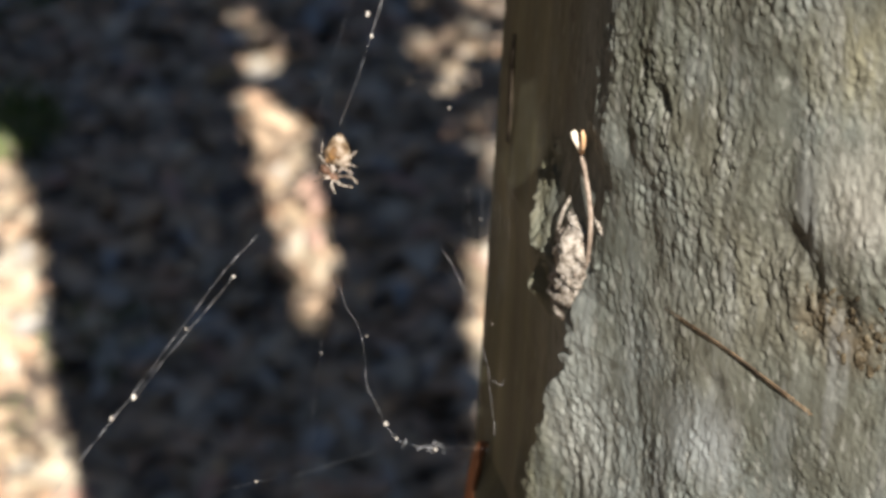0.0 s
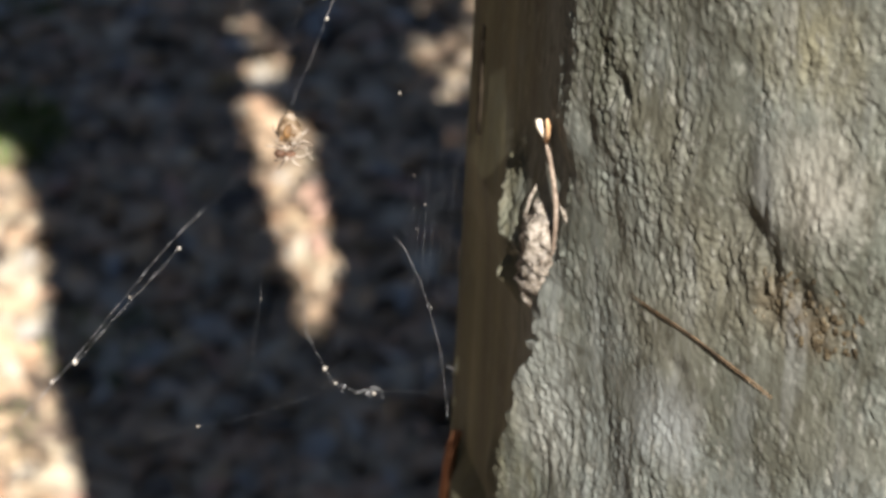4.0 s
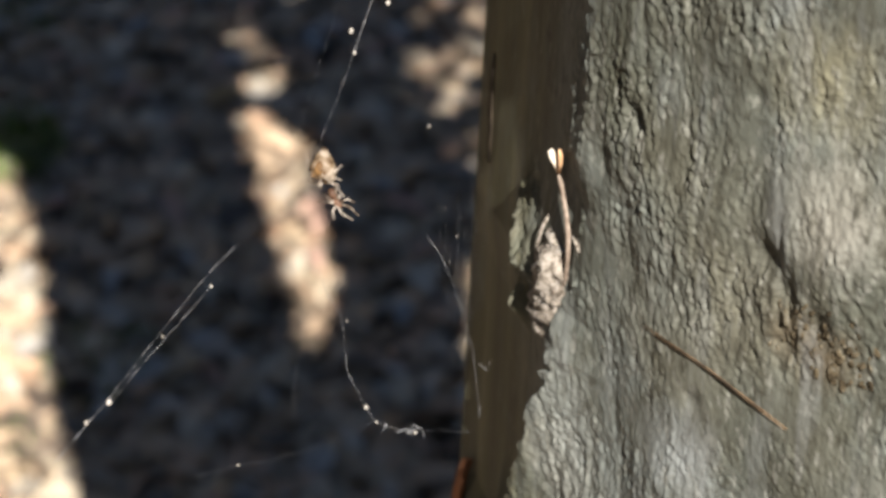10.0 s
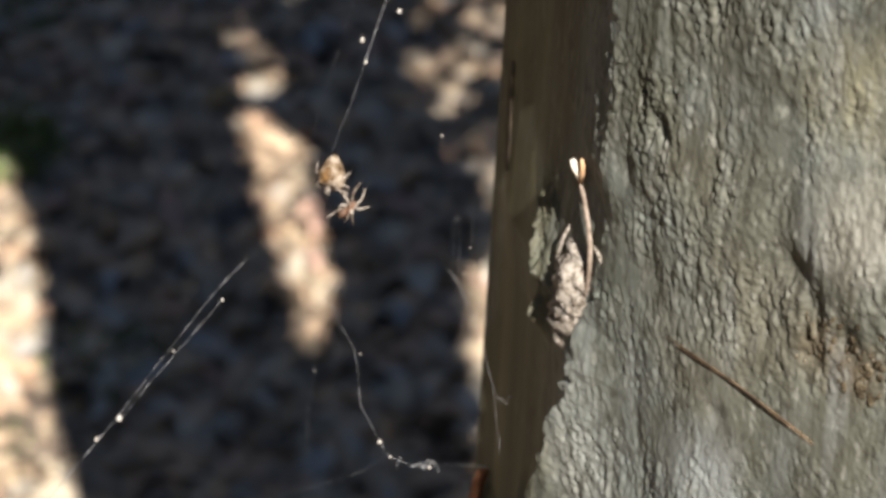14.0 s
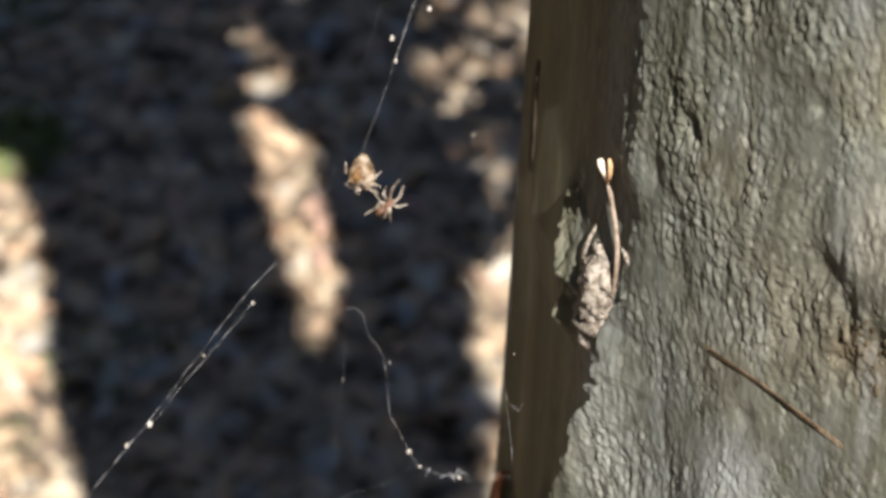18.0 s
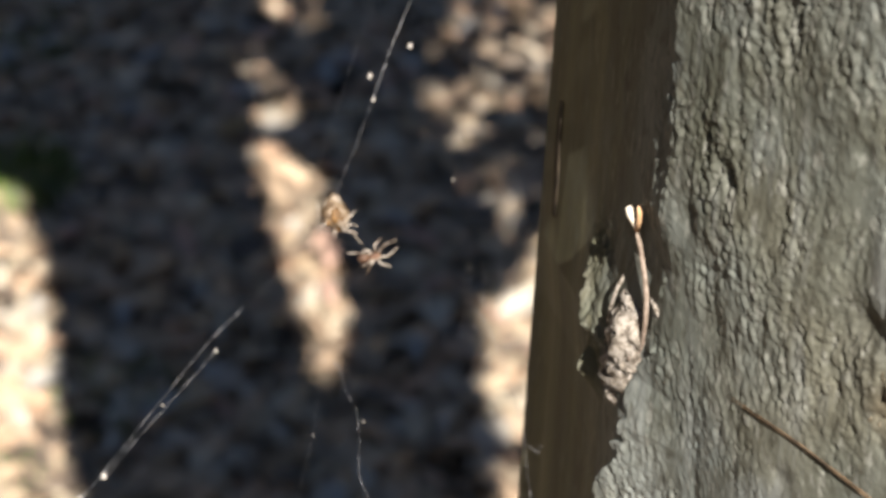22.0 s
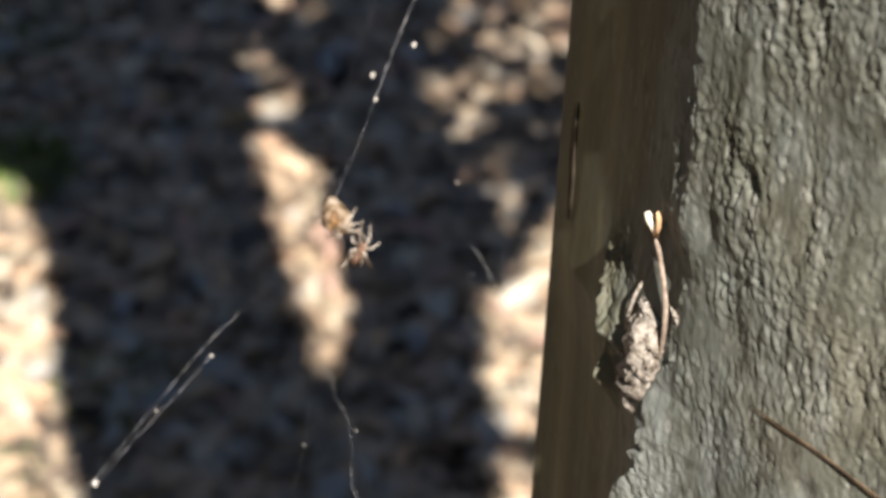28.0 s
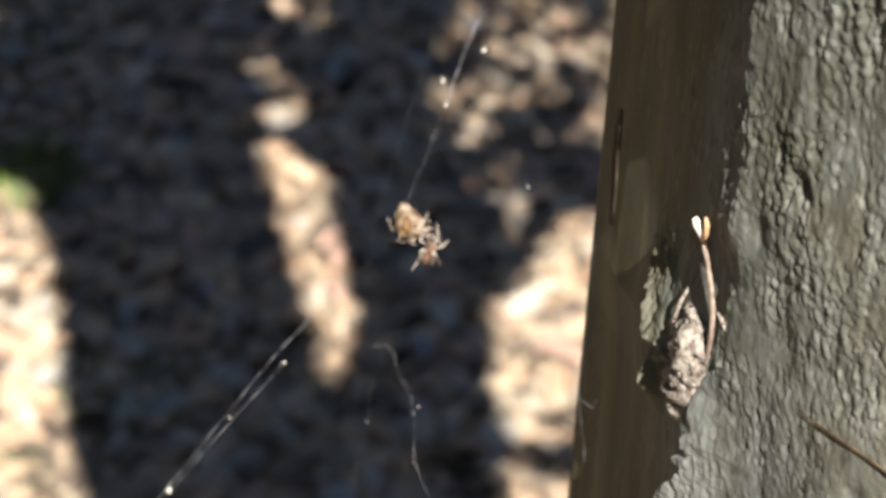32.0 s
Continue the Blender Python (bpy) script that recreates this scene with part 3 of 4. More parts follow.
# added leaf layer, hung sunward of every ground spot outside the openings
for step, size, count in ((0.030, 0.060, 5), (0.016, 0.030, 4)):
    for gx in np.arange(-2.1, 2.1, step):
        for gy in np.arange(2.12, 5.7, step):
            x, y = gx + rng.uniform(-0.4, 0.4) * step, gy + rng.uniform(-0.4, 0.4) * step
            out = max(abs(x + 0.1) - 1.05 + 0.5 * noise.noise(Vector((0.4, y * 1.6, 2.2))), y - 4.45 + 0.5 * noise.noise(Vector((x * 1.9, 0.7, 5.1))), 0)
            if out > 0 and rng.random() < out * 2.4 + 0.5 * abs(noise.noise(Vector((x * 2, y * 2, 0.5)))):
                continue
            thin = y > 3.0 and any(inside(x, y, g) for g in FLECKS)
            if lit(x, y) and (not thin or rng.random() < 0.62):
                continue
            if step < 0.02 and (out > 0 or not (lit(x, y, 0.055) or lit(x, y, 0.03))) or step > 0.02 and out == 0 and (lit(x, y, 0.03) or lit(x, y, 0.018)):
                continue
            for _ in range(1 if thin else count):
                hang_leaf(Vector((x, y, 0)) + SUN * rng.uniform(3.2, 3.9), size * rng.uniform(0.9, 1.2), size * rng.uniform(0.6, 0.75))
for _ in range(2600):
    a, r = rng.uniform(0, 2 * math.pi), 1.5 * math.sqrt(rng.random())
    p = Vector((0.25 + r * math.cos(a), 0.35 + r * math.sin(a), 5.4 + rng.uniform(-0.35, 0.6)))
    hang_leaf(p, rng.uniform(0.08, 0.13), rng.uniform(0.02, 0.03))
crown = part("crown", mesh_of("crown", crown_v, crown_f, leaf_m, False), tree, "unseen grey-green leaves added to shade the ground")

# ---- unseen woodland added all round, far off, to block sky and bounce light ----
wv, wf = [], []
for n in range(121):
    a = 2 * math.pi * n / 120
    # taller to the left and behind, to keep blue sky off the stem
    top = 11.0 - 3.0 * math.sin(a) - 3.0 * math.cos(a) + 2.2 * noise.noise(Vector((math.cos(a) * 9, math.sin(a) * 9, 1.7))) + 1.2 * noise.noise(Vector((math.cos(a) * 30, math.sin(a) * 30, 4.0)))
    for h in (-0.3, 0.35 * top, 0.7 * top, top):
        r = 24 + 1.6 * noise.noise(Vector((math.cos(a) * 12, math.sin(a) * 12, h)))
        wv.append((r * math.cos(a), r * math.sin(a), h))
for n in range(120):
    for h in range(3):
        wf.append((4 * n + h, 4 * n + h + 1, 4 * n + h + 5, 4 * n + h + 4))
tagged(new("backdrop", mesh_of("backdrop", wv, wf, woods)), "unseen olive-brown wall of distant woodland, added to block sky light", "woodland", kind="structure")

# ---- the ground ----
def ground_z(x, y):
    return 0.025 * noise.noise(Vector((x * 0.9, y * 0.9, 0.3))) + 0.010 * noise.noise(Vector((x * 4, y * 4, 2.0)))


xs = np.r_[-900, -200, -60, -20, -8, -4, np.linspace(-2.4, 2.4, 81), 4, 8, 20, 60, 200, 900]
ys = np.r_[-900, -200, -60, -20, -8, -3, np.linspace(-1.0, 5.6, 111), 7, 10, 20, 60, 200, 900]
gv = [(x, y, ground_z(x, y)) for y in ys for x in xs]
gf = [(j * len(xs) + i, j * len(xs) + i + 1, (j + 1) * len(xs) + i + 1, (j + 1) * len(xs) + i) for j in range(len(ys) - 1) for i in range(len(xs) - 1)]
tagged(new("ground", mesh_of("ground", gv, gf, soil)), "dark woodland soil under leaf litter", "ground", kind="structure")

rng = random.Random(8)
lv, lf = [], []
for n in range(37000):
    if n < 14500:
        x, y = rng.uniform(-1.05, 0.85), rng.uniform(1.95, 4.45)
    elif n >= 30000:
        # unseen litter added on the left to bounce warm light onto the stem
        x, y = -1.9 + rng.gauss(0, 0.8), 1.6 + rng.gauss(0, 1.5)
    else:
        a, r = rng.uniform(0, 2 * math.pi), abs(rng.gauss(0, 2.6))
        x, y = r * math.cos(a), 0.9 + r * math.sin(a)
    a = rng.uniform(0, 2 * math.pi)
    size = rng.uniform(0.032, 0.098)
    v, f = leaf_fan((x, y, ground_z(x, y) + rng.uniform(0.003, 0.022)), (math.cos(a), math.sin(a), rng.uniform(-0.3, 0.3)),
                    (rng.uniform(-0.38, 0.38), rng.uniform(-0.38, 0.38), 1), size, size * rng.uniform(0.25, 0.6), rng.uniform(-0.12, 0.2))
    base = len(lv)
    lv.extend(v)
    lf.extend(tuple(i + base for i in q) for q in f)
tagged(new("leaf_litter", mesh_of("leaf_litter", lv, lf, litter, False)), "dry tan, brown and grey fallen leaves on the soil", "leaf litter", kind="stuff")


def grass_patch(x0, y0, r, count, tall, seed):
    g = random.Random(seed)
    v, f = [], []
    for _ in range(count):
        a, d = g.uniform(0, 6.28), r * math.sqrt(g.random())
        x, y = x0 + d * math.cos(a), y0 + d * math.sin(a)
        h, b, w = tall * g.uniform(0.5, 1.1), g.uniform(0, 6.28), g.uniform(0.002, 0.0035)
        lean = Vector((math.cos(b), math.sin(b), 0)) * h * g.uniform(0.1, 0.6)
        p = Vector((x, y, ground_z(x, y)))
        s = Vector((-math.sin(b), math.cos(b), 0)) * w
        q = p + lean * 0.35 + Vector((0, 0, h * 0.6))
        n = len(v)
        v += [p - s, p + s, q + s * 0.8, q - s * 0.8, p + lean + Vector((0, 0, h))]
        f += [(n, n + 1, n + 2, n + 3), (n + 3, n + 2, n + 4)]
    return tagged(new("grass", mesh_of("grass", v, f, grass_m, False)), "tuft of short green grass among dry leaves", "grass", kind="stuff")


grass_patch(-0.699, 3.217, 0.11, 420, 0.075, 1)
grass_patch(-0.438, 2.600, 0.10, 150, 0.045, 2)
grass_patch(-0.569, 2.420, 0.06, 70, 0.04, 3)
grass_patch(-0.815, 3.790, 0.16, 260, 0.05, 4)
for (x, y), a, size, m in (((-0.400, 3.010), 1.87, 0.11, pink_leaf), ((-0.257, 3.550), 0.2, 0.07, litter), ((-0.572, 3.033), 0.4, 0.06, pink_leaf), ((-0.192, 3.015), 0.9, 0.06, pink_leaf), ((-0.180, 2.964), 1.5, 0.08, pink_leaf), ((-0.178, 2.857), 1.8, 0.07, pink_leaf), ((-0.351, 3.406), 0.3, 0.08, tan_leaf),
                           ((-0.269, 2.552), 1.2, 0.08, litter), ((-0.505, 3.419), 0.5, 0.07, pink_leaf)):
    v, f = leaf_fan((0, 0, 0.012), (math.cos(a), math.sin(a), 0.1), (0.1, -0.5, 1), size, size * 0.3, 0.15)
    leaf = new("fallen_leaf", mesh_of("fallen_leaf", v, f, m))
    leaf.location = (x, y, ground_z(x, y) + 0.024)
    tagged(leaf, "curled pinkish-brown dry leaf lying on the litter", "leaf", "fallen leaves")

# larger leaves and bark strips that stand out from the litter
shapes = {}
for kind, ratio, bend in (("curled", 0.34, 0.22), ("flat", 0.42, 0.06), ("narrow", 0.2, 0.14)):
    for m in (litter, pink_leaf, leaf_grey):
        shapes[kind, m.m.name] = mesh_of("fallen_leaf", *leaf_fan((0, 0, 0), (1, 0, 0.05), (0, -0.1, 1), 0.095, 0.095 * ratio, bend), m)
pick = random.Random(21)
for _ in range(230):
    x, y = pick.uniform(-0.85, 0.6), pick.uniform(2.2, 4.1)
    kind, m = pick.choice(("curled", "flat", "narrow")), pick.choice((litter, litter, pink_leaf, leaf_grey, leaf_grey))
    # pale grey leaves only on shaded ground; in the openings they take litter colour
    if m is leaf_grey and (lit(x, y) or lit(x, y, 0.03)):
        m = litter
    leaf = new("fallen_leaf", shapes[kind, m.m.name])
    leaf.matrix_basis = pose(x, y, ground_z(x, y) + 0.022, pick.uniform(-25, 25), pick.uniform(-25, 25), pick.uniform(0, 360))
    tagged(leaf, {"dry_leaf_litter": "dry tan gum leaf lying on the litter", "pinkish_dry_leaf": "dry pinkish-brown gum leaf lying on the litter"}.get(m.m.name, "weathered grey gum leaf lying on the litter"), "leaf", "fallen leaves")

# ---- case moth bag on the bark ----
moth_bag = tagged(new("moth_bag"), "case moth bag of bark crumbs and twigs stuck to the trunk", "insect case")
BAG0 = Vector((0.0221, 0.3883, 1.4730))
moth_bag.location = BAG0


def local(shape, base):
    return [Vector(v) - base for v in shape[0]], shape[1]


def bag_part(name, shape, material, label=""):
    return part(name, mesh_of(name, *local(shape, BAG0), material), moth_bag, label)


def crumbly(points, radii, sides, lump, seed):
    """A strand with a ragged skin."""
    v, f = tube(points, radii, sides)
    c = [Vector(p) for p in points]
    out = []
    for n, p in enumerate(v):
        mid = c[n // sides]
        out.append(mid + (p - mid) * (1 + lump * noise.noise(p * 520 + Vector((seed, 0, 0))) + 0.6 * lump * noise.noise(p * 1500)))
    return out, f


spine = [Vector(p) for p in ((0.0256, 0.3817, 1.4886), (0.0249, 0.3821, 1.4858), (0.0248, 0.3812, 1.4834), (0.0248, 0.3805, 1.4803), (0.0247, 0.3803, 1.4770), (0.0244, 0.3812, 1.4729), (0.0240, 0.3827, 1.4692), (0.0238, 0.3844, 1.4659), (0.0238, 0.3863, 1.4632))]
dense = [spine[i].lerp(spine[i + 1], f) for i in range(len(spine) - 1) for f in (0, 0.25, 0.5, 0.75)] + [spine[-1]]
wide = [0.0058 * min(0.35 + 1.7 * i / (len(dense) - 1), 1.0) * min(1.0, 0.66 + 4.0 * (1 - i / (len(dense) - 1))) for i in range(len(dense))]
bag_part("bag", crumbly(dense, wide, 36, 0.28, 3.0), bag)
stick_pts = [Vector(p) for p in ((0.0236, 0.3762, 1.4738), (0.0243, 0.3744, 1.4800), (0.0245, 0.3732, 1.4853), (0.0245, 0.3734, 1.4895), (0.0240, 0.3742, 1.4937), (0.0233, 0.3761, 1.4979), (0.0226, 0.3786, 1.5005), (0.0221, 0.3808, 1.5019))]
bag_part("twig", crumbly(stick_pts, [0.0003, 0.00045, 0.00045, 0.00045, 0.00042, 0.00042, 0.0005, 0.0005], 8, 0.35, 1.0), twig, "thin weathered twig")
bag_part("split_end", crumbly([Vector(p) for p in ((0.0225, 0.3780, 1.5010), (0.0221, 0.3782, 1.5023), (0.0215, 0.3788, 1.5036), (0.0210, 0.3794, 1.5046))], [0.0004, 0.0007, 0.0009, 0.0005], 8, 0.25, 2.0), pale_wood, "pale split end of a twig")
bag_part("split_end", crumbly([Vector(p) for p in ((0.0226, 0.3776, 1.5008), (0.0228, 0.3766, 1.5032), (0.0228, 0.3762, 1.5050), (0.0225, 0.3765, 1.5062))], [0.0004, 0.00055, 0.0005, 0.0003], 8, 0.2, 4.0), brown_twig, "orange-brown split end of a twig")
crumbs = (
    (((0.0214, 0.3834, 1.4886), (0.0201, 0.3834, 1.4857), (0.0193, 0.3846, 1.4814), (0.0189, 0.3866, 1.4763)), (0.0006, 0.0008, 0.0007, 0.0003), bag),
    (((0.0186, 0.3862, 1.4736), (0.0188, 0.3845, 1.4701), (0.0194, 0.3837, 1.4668), (0.0202, 0.3838, 1.4636)), (0.0005, 0.0011, 0.0010, 0.0005), bag),
    (((0.0252, 0.3728, 1.4899), (0.0262, 0.3706, 1.4889), (0.0270, 0.3706, 1.4862)), (0.0007, 0.0016, 0.0006), bag),
)
for pts, rr, mat_ in crumbs:
    bag_part("bark_crumb", crumbly([Vector(p) for p in pts], [0.42 * q for q in rr], 7, 0.55, pts[0][2] * 900), mat_)

pine_needle = tagged(new("dry_needle"), "thin brown dry needle lying across the bark", "needle")
row = [on_bark(a, z, h, True) for (a, z), h in (((36.72, 1.4819), 0.0001), ((38.76, 1.4821), 0.0003), ((41.07, 1.4820), 0.0005), ((44.21, 1.4811), 0.0006), ((46.88, 1.4794), 0.0006), ((49.85, 1.4775), 0.0005), ((51.97, 1.4758), 0.0003))]
NB = row[3]
pine_needle.location = NB
for off, rad in ((-0.00019, 0.00010), (0.00020, 0.00009)):
    strand = [p + off * Vector((-0.45, 0.0, -0.9)) for p in row]
    part("shaft", mesh_of("shaft", *local(tube(strand, [0.4 * rad, 0.8 * rad, rad, rad, rad, rad, 0.5 * rad], 6), NB), needle_m), pine_needle)
# dark strip that puts the shade between the two halves into the colour
part("sheath", mesh_of("sheath", *local(tube([p + 0.00006 * Vector((0, -1, 0)) for p in row[1:6]], [0.00006, 0.00015, 0.00018, 0.00018, 0.00010], 6), NB), flake_gap_dark), pine_needle, "dark strip for the shade between the needle's halves")
for n in range(150):
    g = random.Random(100 + n)
    i = 3 + (n * 7) % (len(dense) - 6)
    turn = radians(g.uniform(-80, 80))
    out = Vector((math.sin(turn), -math.cos(turn), 0.12))
    q = dense[i] + out * wide[i] * g.uniform(0.86, 1.02) + Vector((0, 0, g.uniform(-0.0004, 0.0004)))
    r = g.uniform(0.00025, 0.00070)
    side = out.cross(Vector((0, 0, 1))).normalized()
    lean = g.uniform(-0.7, 0.7)
    bag_part("bark_crumb", blob(q, (side * r, out * 0.55 * r, (Vector((0, 0, 1)) + lean * side) * r * g.uniform(0.8, 1.8)), 0.9, n, 5, 7, 2.4), (bag, bag, twig, crumb_m, bag)[n % 5])

# ---- the web and the spiders ----
RIGHT, AHEAD = Vector((1, 0, 0)), Vector((0, math.cos(radians(30)), -math.sin(radians(30))))
UP = RIGHT.cross(AHEAD)
WEB = Matrix((RIGHT, UP, -AHEAD)).transposed().to_4x4()
WEB.translation = Vector((0, 0, 1.7)) + 0.37 * AHEAD


def hung(u, v, turn=0.0, tip=0.0, spin=0.0):
    """A pose in the plane of the web: millimetres across and up, degrees of turn in the plane, of tip and of spin."""
    return WEB @ pose(u / 1000, v / 1000, 0, tip, spin, turn)


def strand(points, r, wob=0.0, seed=0, sub=4):
    """A thread through points in millimetres in the web's plane."""
    pts = [Vector((x / 1000, y / 1000, z / 1000)) for x, y, z in ((p if len(p) == 3 else (*p, 0)) for p in points)]
    out = []
    for a, b in zip(pts, pts[1:]):
        out += [a.lerp(b, n / sub) for n in range(sub)]
    out.append(pts[-1])
    out = [p + wob / 1000 * Vector((noise.noise(p * 300 + Vector((seed, 0, 0))), noise.noise(p * 300 + Vector((0, seed, 5))), 0)) for p in out]
    return tube(out, [r / 1000 * (0.75 + 0.5 * abs(noise.noise(p * 500 + Vector((seed, seed, 0))))) for p in out], 5)


def shift(points, o):
    return [(p[0] - o[0], p[1] - o[1]) for p in points]


web = tagged(new("spider_web"), "torn orb web of dusty silk threads hung from the trunk", "spider web")
part("guy_line", mesh_of("guy_line", *strand([(-88.07, -65.93), (-69.93, -44.64), (-63.4, -36.94), (-52.15, -23.44), (-43.9, -12.66), (-36.28, -3.06), (-31.29, 2.38)], 0.05, 0.2, 1), silk), web)
part("guy_line", mesh_of("guy_line", *strand([(-57.23, -29.69), (-54.97, -26.8), (-50.7, -22.81), (-44.54, -15.2), (-39.55, -9.49), (-35.19, -4.33)], 0.042, 0.35, 2), silk), web)
part("guy_line", mesh_of("guy_line", *strand([(-30.75, 2.2), (-24.58, 9.08), (-19.5, 14.52)], 0.012, 0.1, 3), silk_dim), web)
part("frame_line", mesh_of("frame_line", *strand([(-18.05, 19.05), (-16.42, 23.31), (-14.6, 27.84), (-12.52, 33.91)], 0.022, 0.15, 4), silk), web)
part("frame_line", mesh_of("frame_line", *strand([(-12.79, 33.18), (-11.88, 35.99), (-10.98, 38.71), (-9.16, 43.69), (-6.89, 49.58)], 0.07, 0.12, 5), silk), web)
part("frame_line", mesh_of("frame_line", *strand([(-6.89, 49.58), (-1.91, 62.72), (3.54, 77.21), (9.88, 93.52)], 0.04, 0.1, 6), silk_dim), web)
part("frame_line", mesh_of("frame_line", *strand([(-23.67, 11.08), (-20.5, 23.76), (-16.42, 37.35), (-11.88, 50.94), (-5.53, 69.97), (1.72, 91.71)], 0.010, 0.1, 7), silk_dim), web)
arcs = random.Random(3)
for n in range(13):
    x, y0 = 838 + 7 * n + arcs.uniform(-3, 3), arcs.uniform(285, 440)
    y1 = y0 + arcs.uniform(80, 210)
    pts = [((x + 4 * math.sin((y - 250) / 80) - 623) * 0.0907 - 17.96, 16.33 - (y - 292) * 0.0906) for y in np.linspace(y0, y1, 5)]
    part("spiral_thread", mesh_of("spiral_thread", *strand(pts, 0.011, 0.06, n), silk_dim), web)
for (x, y), r, s in (((-51.61, -23.44), 0.62, 1), ((-55.24, -26.8), 0.5, 2), ((-13.06, 37.26), 0.52, 3), ((-7.17, 41.88), 0.5, 4), ((-0.27, 21.95), 0.32, 5), ((-35.28, -4.42), 0.3, 6), ((-12.52, 33.73), 0.38, 7), ((-43.08, -12.66), 0.3, 8), ((4.44, 4.1), 0.14, 9), ((3.26, -0.07), 0.12, 10), ((5.98, -12.66), 0.14, 21), ((2.45, 8.72), 0.11, 23)):
    part("debris", mesh_of("debris", *blob((x / 1000, y / 1000, 0), ((r * 0.72 / 1000, 0, 0), (0, r * 0.9 / 1000, 0), (0, 0, r * 0.8 / 1000)), 0.5, s), bead_m), web)

ANCHOR = (-5.35, -21.99)
anchor = tagged(new("anchor_thread"), "bowed silvery anchor thread beside the trunk", "spider silk")
part("thread", mesh_of("thread", *strand(shift([(-13.88, 5.46), (-12.61, 3.65), (-11.16, 1.11), (-9.52, -2.51), (-7.8, -7.95), (-6.44, -13.39), (-5.81, -18.82), (-5.35, -21.99), (-5.35, -24.71)], ANCHOR), 0.034, 0.15, 31), silk), anchor)
part("thread", mesh_of("thread", *strand(shift([(-5.81, -15.2), (-4.17, -16.56), (-3.54, -15.2)], ANCHOR), 0.04, 0.2, 32), silk), anchor)

LOOSE = (-9.34, -25.62)
loose = tagged(new("silk_strand"), "loose kinked thread of silk with bits of debris", "spider silk")
part("thread", mesh_of("thread", *strand(shift([(-19.77, -3.51), (-18.05, -3.06), (-16.69, -4.06), (-15.69, -7.04), (-13.33, -10.85), (-12.79, -15.2), (-12.43, -19.73), (-9.34, -25.62), (-7.62, -27.97), (-4.17, -29.42), (-1.36, -29.69)], LOOSE), 0.03, 0.25, 11), silk), loose)
part("thread", mesh_of("thread", *strand(shift([(-7.98, -27.52), (-11.88, -30.24), (-20.05, -32.87), (-25.03, -34.22), (-30.02, -34.95), (-38.64, -37.31)], LOOSE), 0.014, 0.2, 12), silk_dim), loose)
part("thread", mesh_of("thread", *strand(shift([(-19.5, -7.95), (-19.77, -14.29), (-20.77, -20.63), (-21.13, -28.79)], LOOSE), 0.013, 0.2, 13), silk_dim), loose)
part("thread", mesh_of("thread", *strand(shift([(-1.36, -29.69), (2.63, -29.24), (7.62, -29.69)], LOOSE), 0.022, 0.1, 14), silk_dim), loose)
for n, (a, b, c) in enumerate((((-4.17, -29.42), (-2.81, -28.97), (-1.91, -30.24)), ((-2.81, -29.88), (-1.45, -28.61), (-0.27, -29.24)), ((-2.09, -29.69), (-0.55, -28.97), (0.09, -30.78)), ((-6.44, -28.79), (-5.99, -27.88), (-6.62, -29.69)))):
    part("tuft", mesh_of("tuft", *strand(shift([a, b, c], LOOSE), 0.07, 0.5, 20 + n), silk), loose)
for (x, y), r, s in (((-9.34, -25.62), 0.55, 11), ((-7.62, -27.97), 0.36, 12), ((-12.43, -11.57), 0.25, 13), ((-30.02, -34.95), 0.3, 14), ((-1.36, -29.69), 0.42, 15), ((-19.77, -14.29), 0.16, 16)):
    part("debris", mesh_of("debris", *blob(((x - LOOSE[0]) / 1000, (y - LOOSE[1]) / 1000, 0), ((r * 0.72 / 1000, 0, 0), (0, r * 0.7 / 1000, 0), (0, 0, r * 0.8 / 1000)), 0.5, s), bead_m), loose)


def leg(pts, r):
    pts = [Vector(p) / 1000 for p in pts]
    fine = []
    for a, b in zip(pts, pts[1:]):
        fine += [a, a.lerp(b, 0.5)]
    fine.append(pts[-1])
    return tube(fine, [r / 1000 * (1.15 - 0.6 * n / (len(fine) - 1)) * (1.15 if n % 2 == 0 else 0.9) for n in range(len(fine))], 6)


# the female: a pale wedge-shaped abdomen, hung with its point upwards
female = tagged(new("female_spider"), "orb spider with a pale ochre wedge-shaped abdomen hanging in silk", "spider")
v, f = blob((0, 0, 0), ((2.25 / 1000, 0, 0), (0, 2.7 / 1000, 0), (0, 0, 1.9 / 1000)), 0.26, 5, 14, 20, 2.2)
v = [Vector((p.x * max(0.25, 0.92 - 0.58 * p.y / 0.0029) - 0.12 * p.y, p.y, p.z * (0.85 - 0.4 * p.y / 0.0029))) for p in v]
abdomen = part("abdomen", mesh_of("abdomen", v, f, abdomen_m), female)
for c, ax, s in (((-0.25, -0.8, 1.35), ((0.85, 0, 0), (0.1, 1.30, 0), (0, 0, 0.75)), 1), ((0.75, -1.3, 1.35), ((0.35, 0, 0), (0.1, 0.5, 0), (0, 0, 0.35)), 2), ((-1.1, -1.9, 0.9), ((0.5, 0, 0), (0.1, 0.5, 0), (0, 0, 0.5)), 3)):
    part("marking", mesh_of("marking", *blob(Vector(c) / 1000, [Vector(a) / 1000 for a in ax], 0.4, s), marking_m), abdomen, "dark brown marking")
part("head", mesh_of("head", *blob((0.6 / 1000, -2.3 / 1000, -1.0 / 1000), ((1.0 / 1000, 0, 0), (0, 0.9 / 1000, 0), (0, 0, 0.8 / 1000)), 0.2, 6), marking_m), female, "dark brown head")
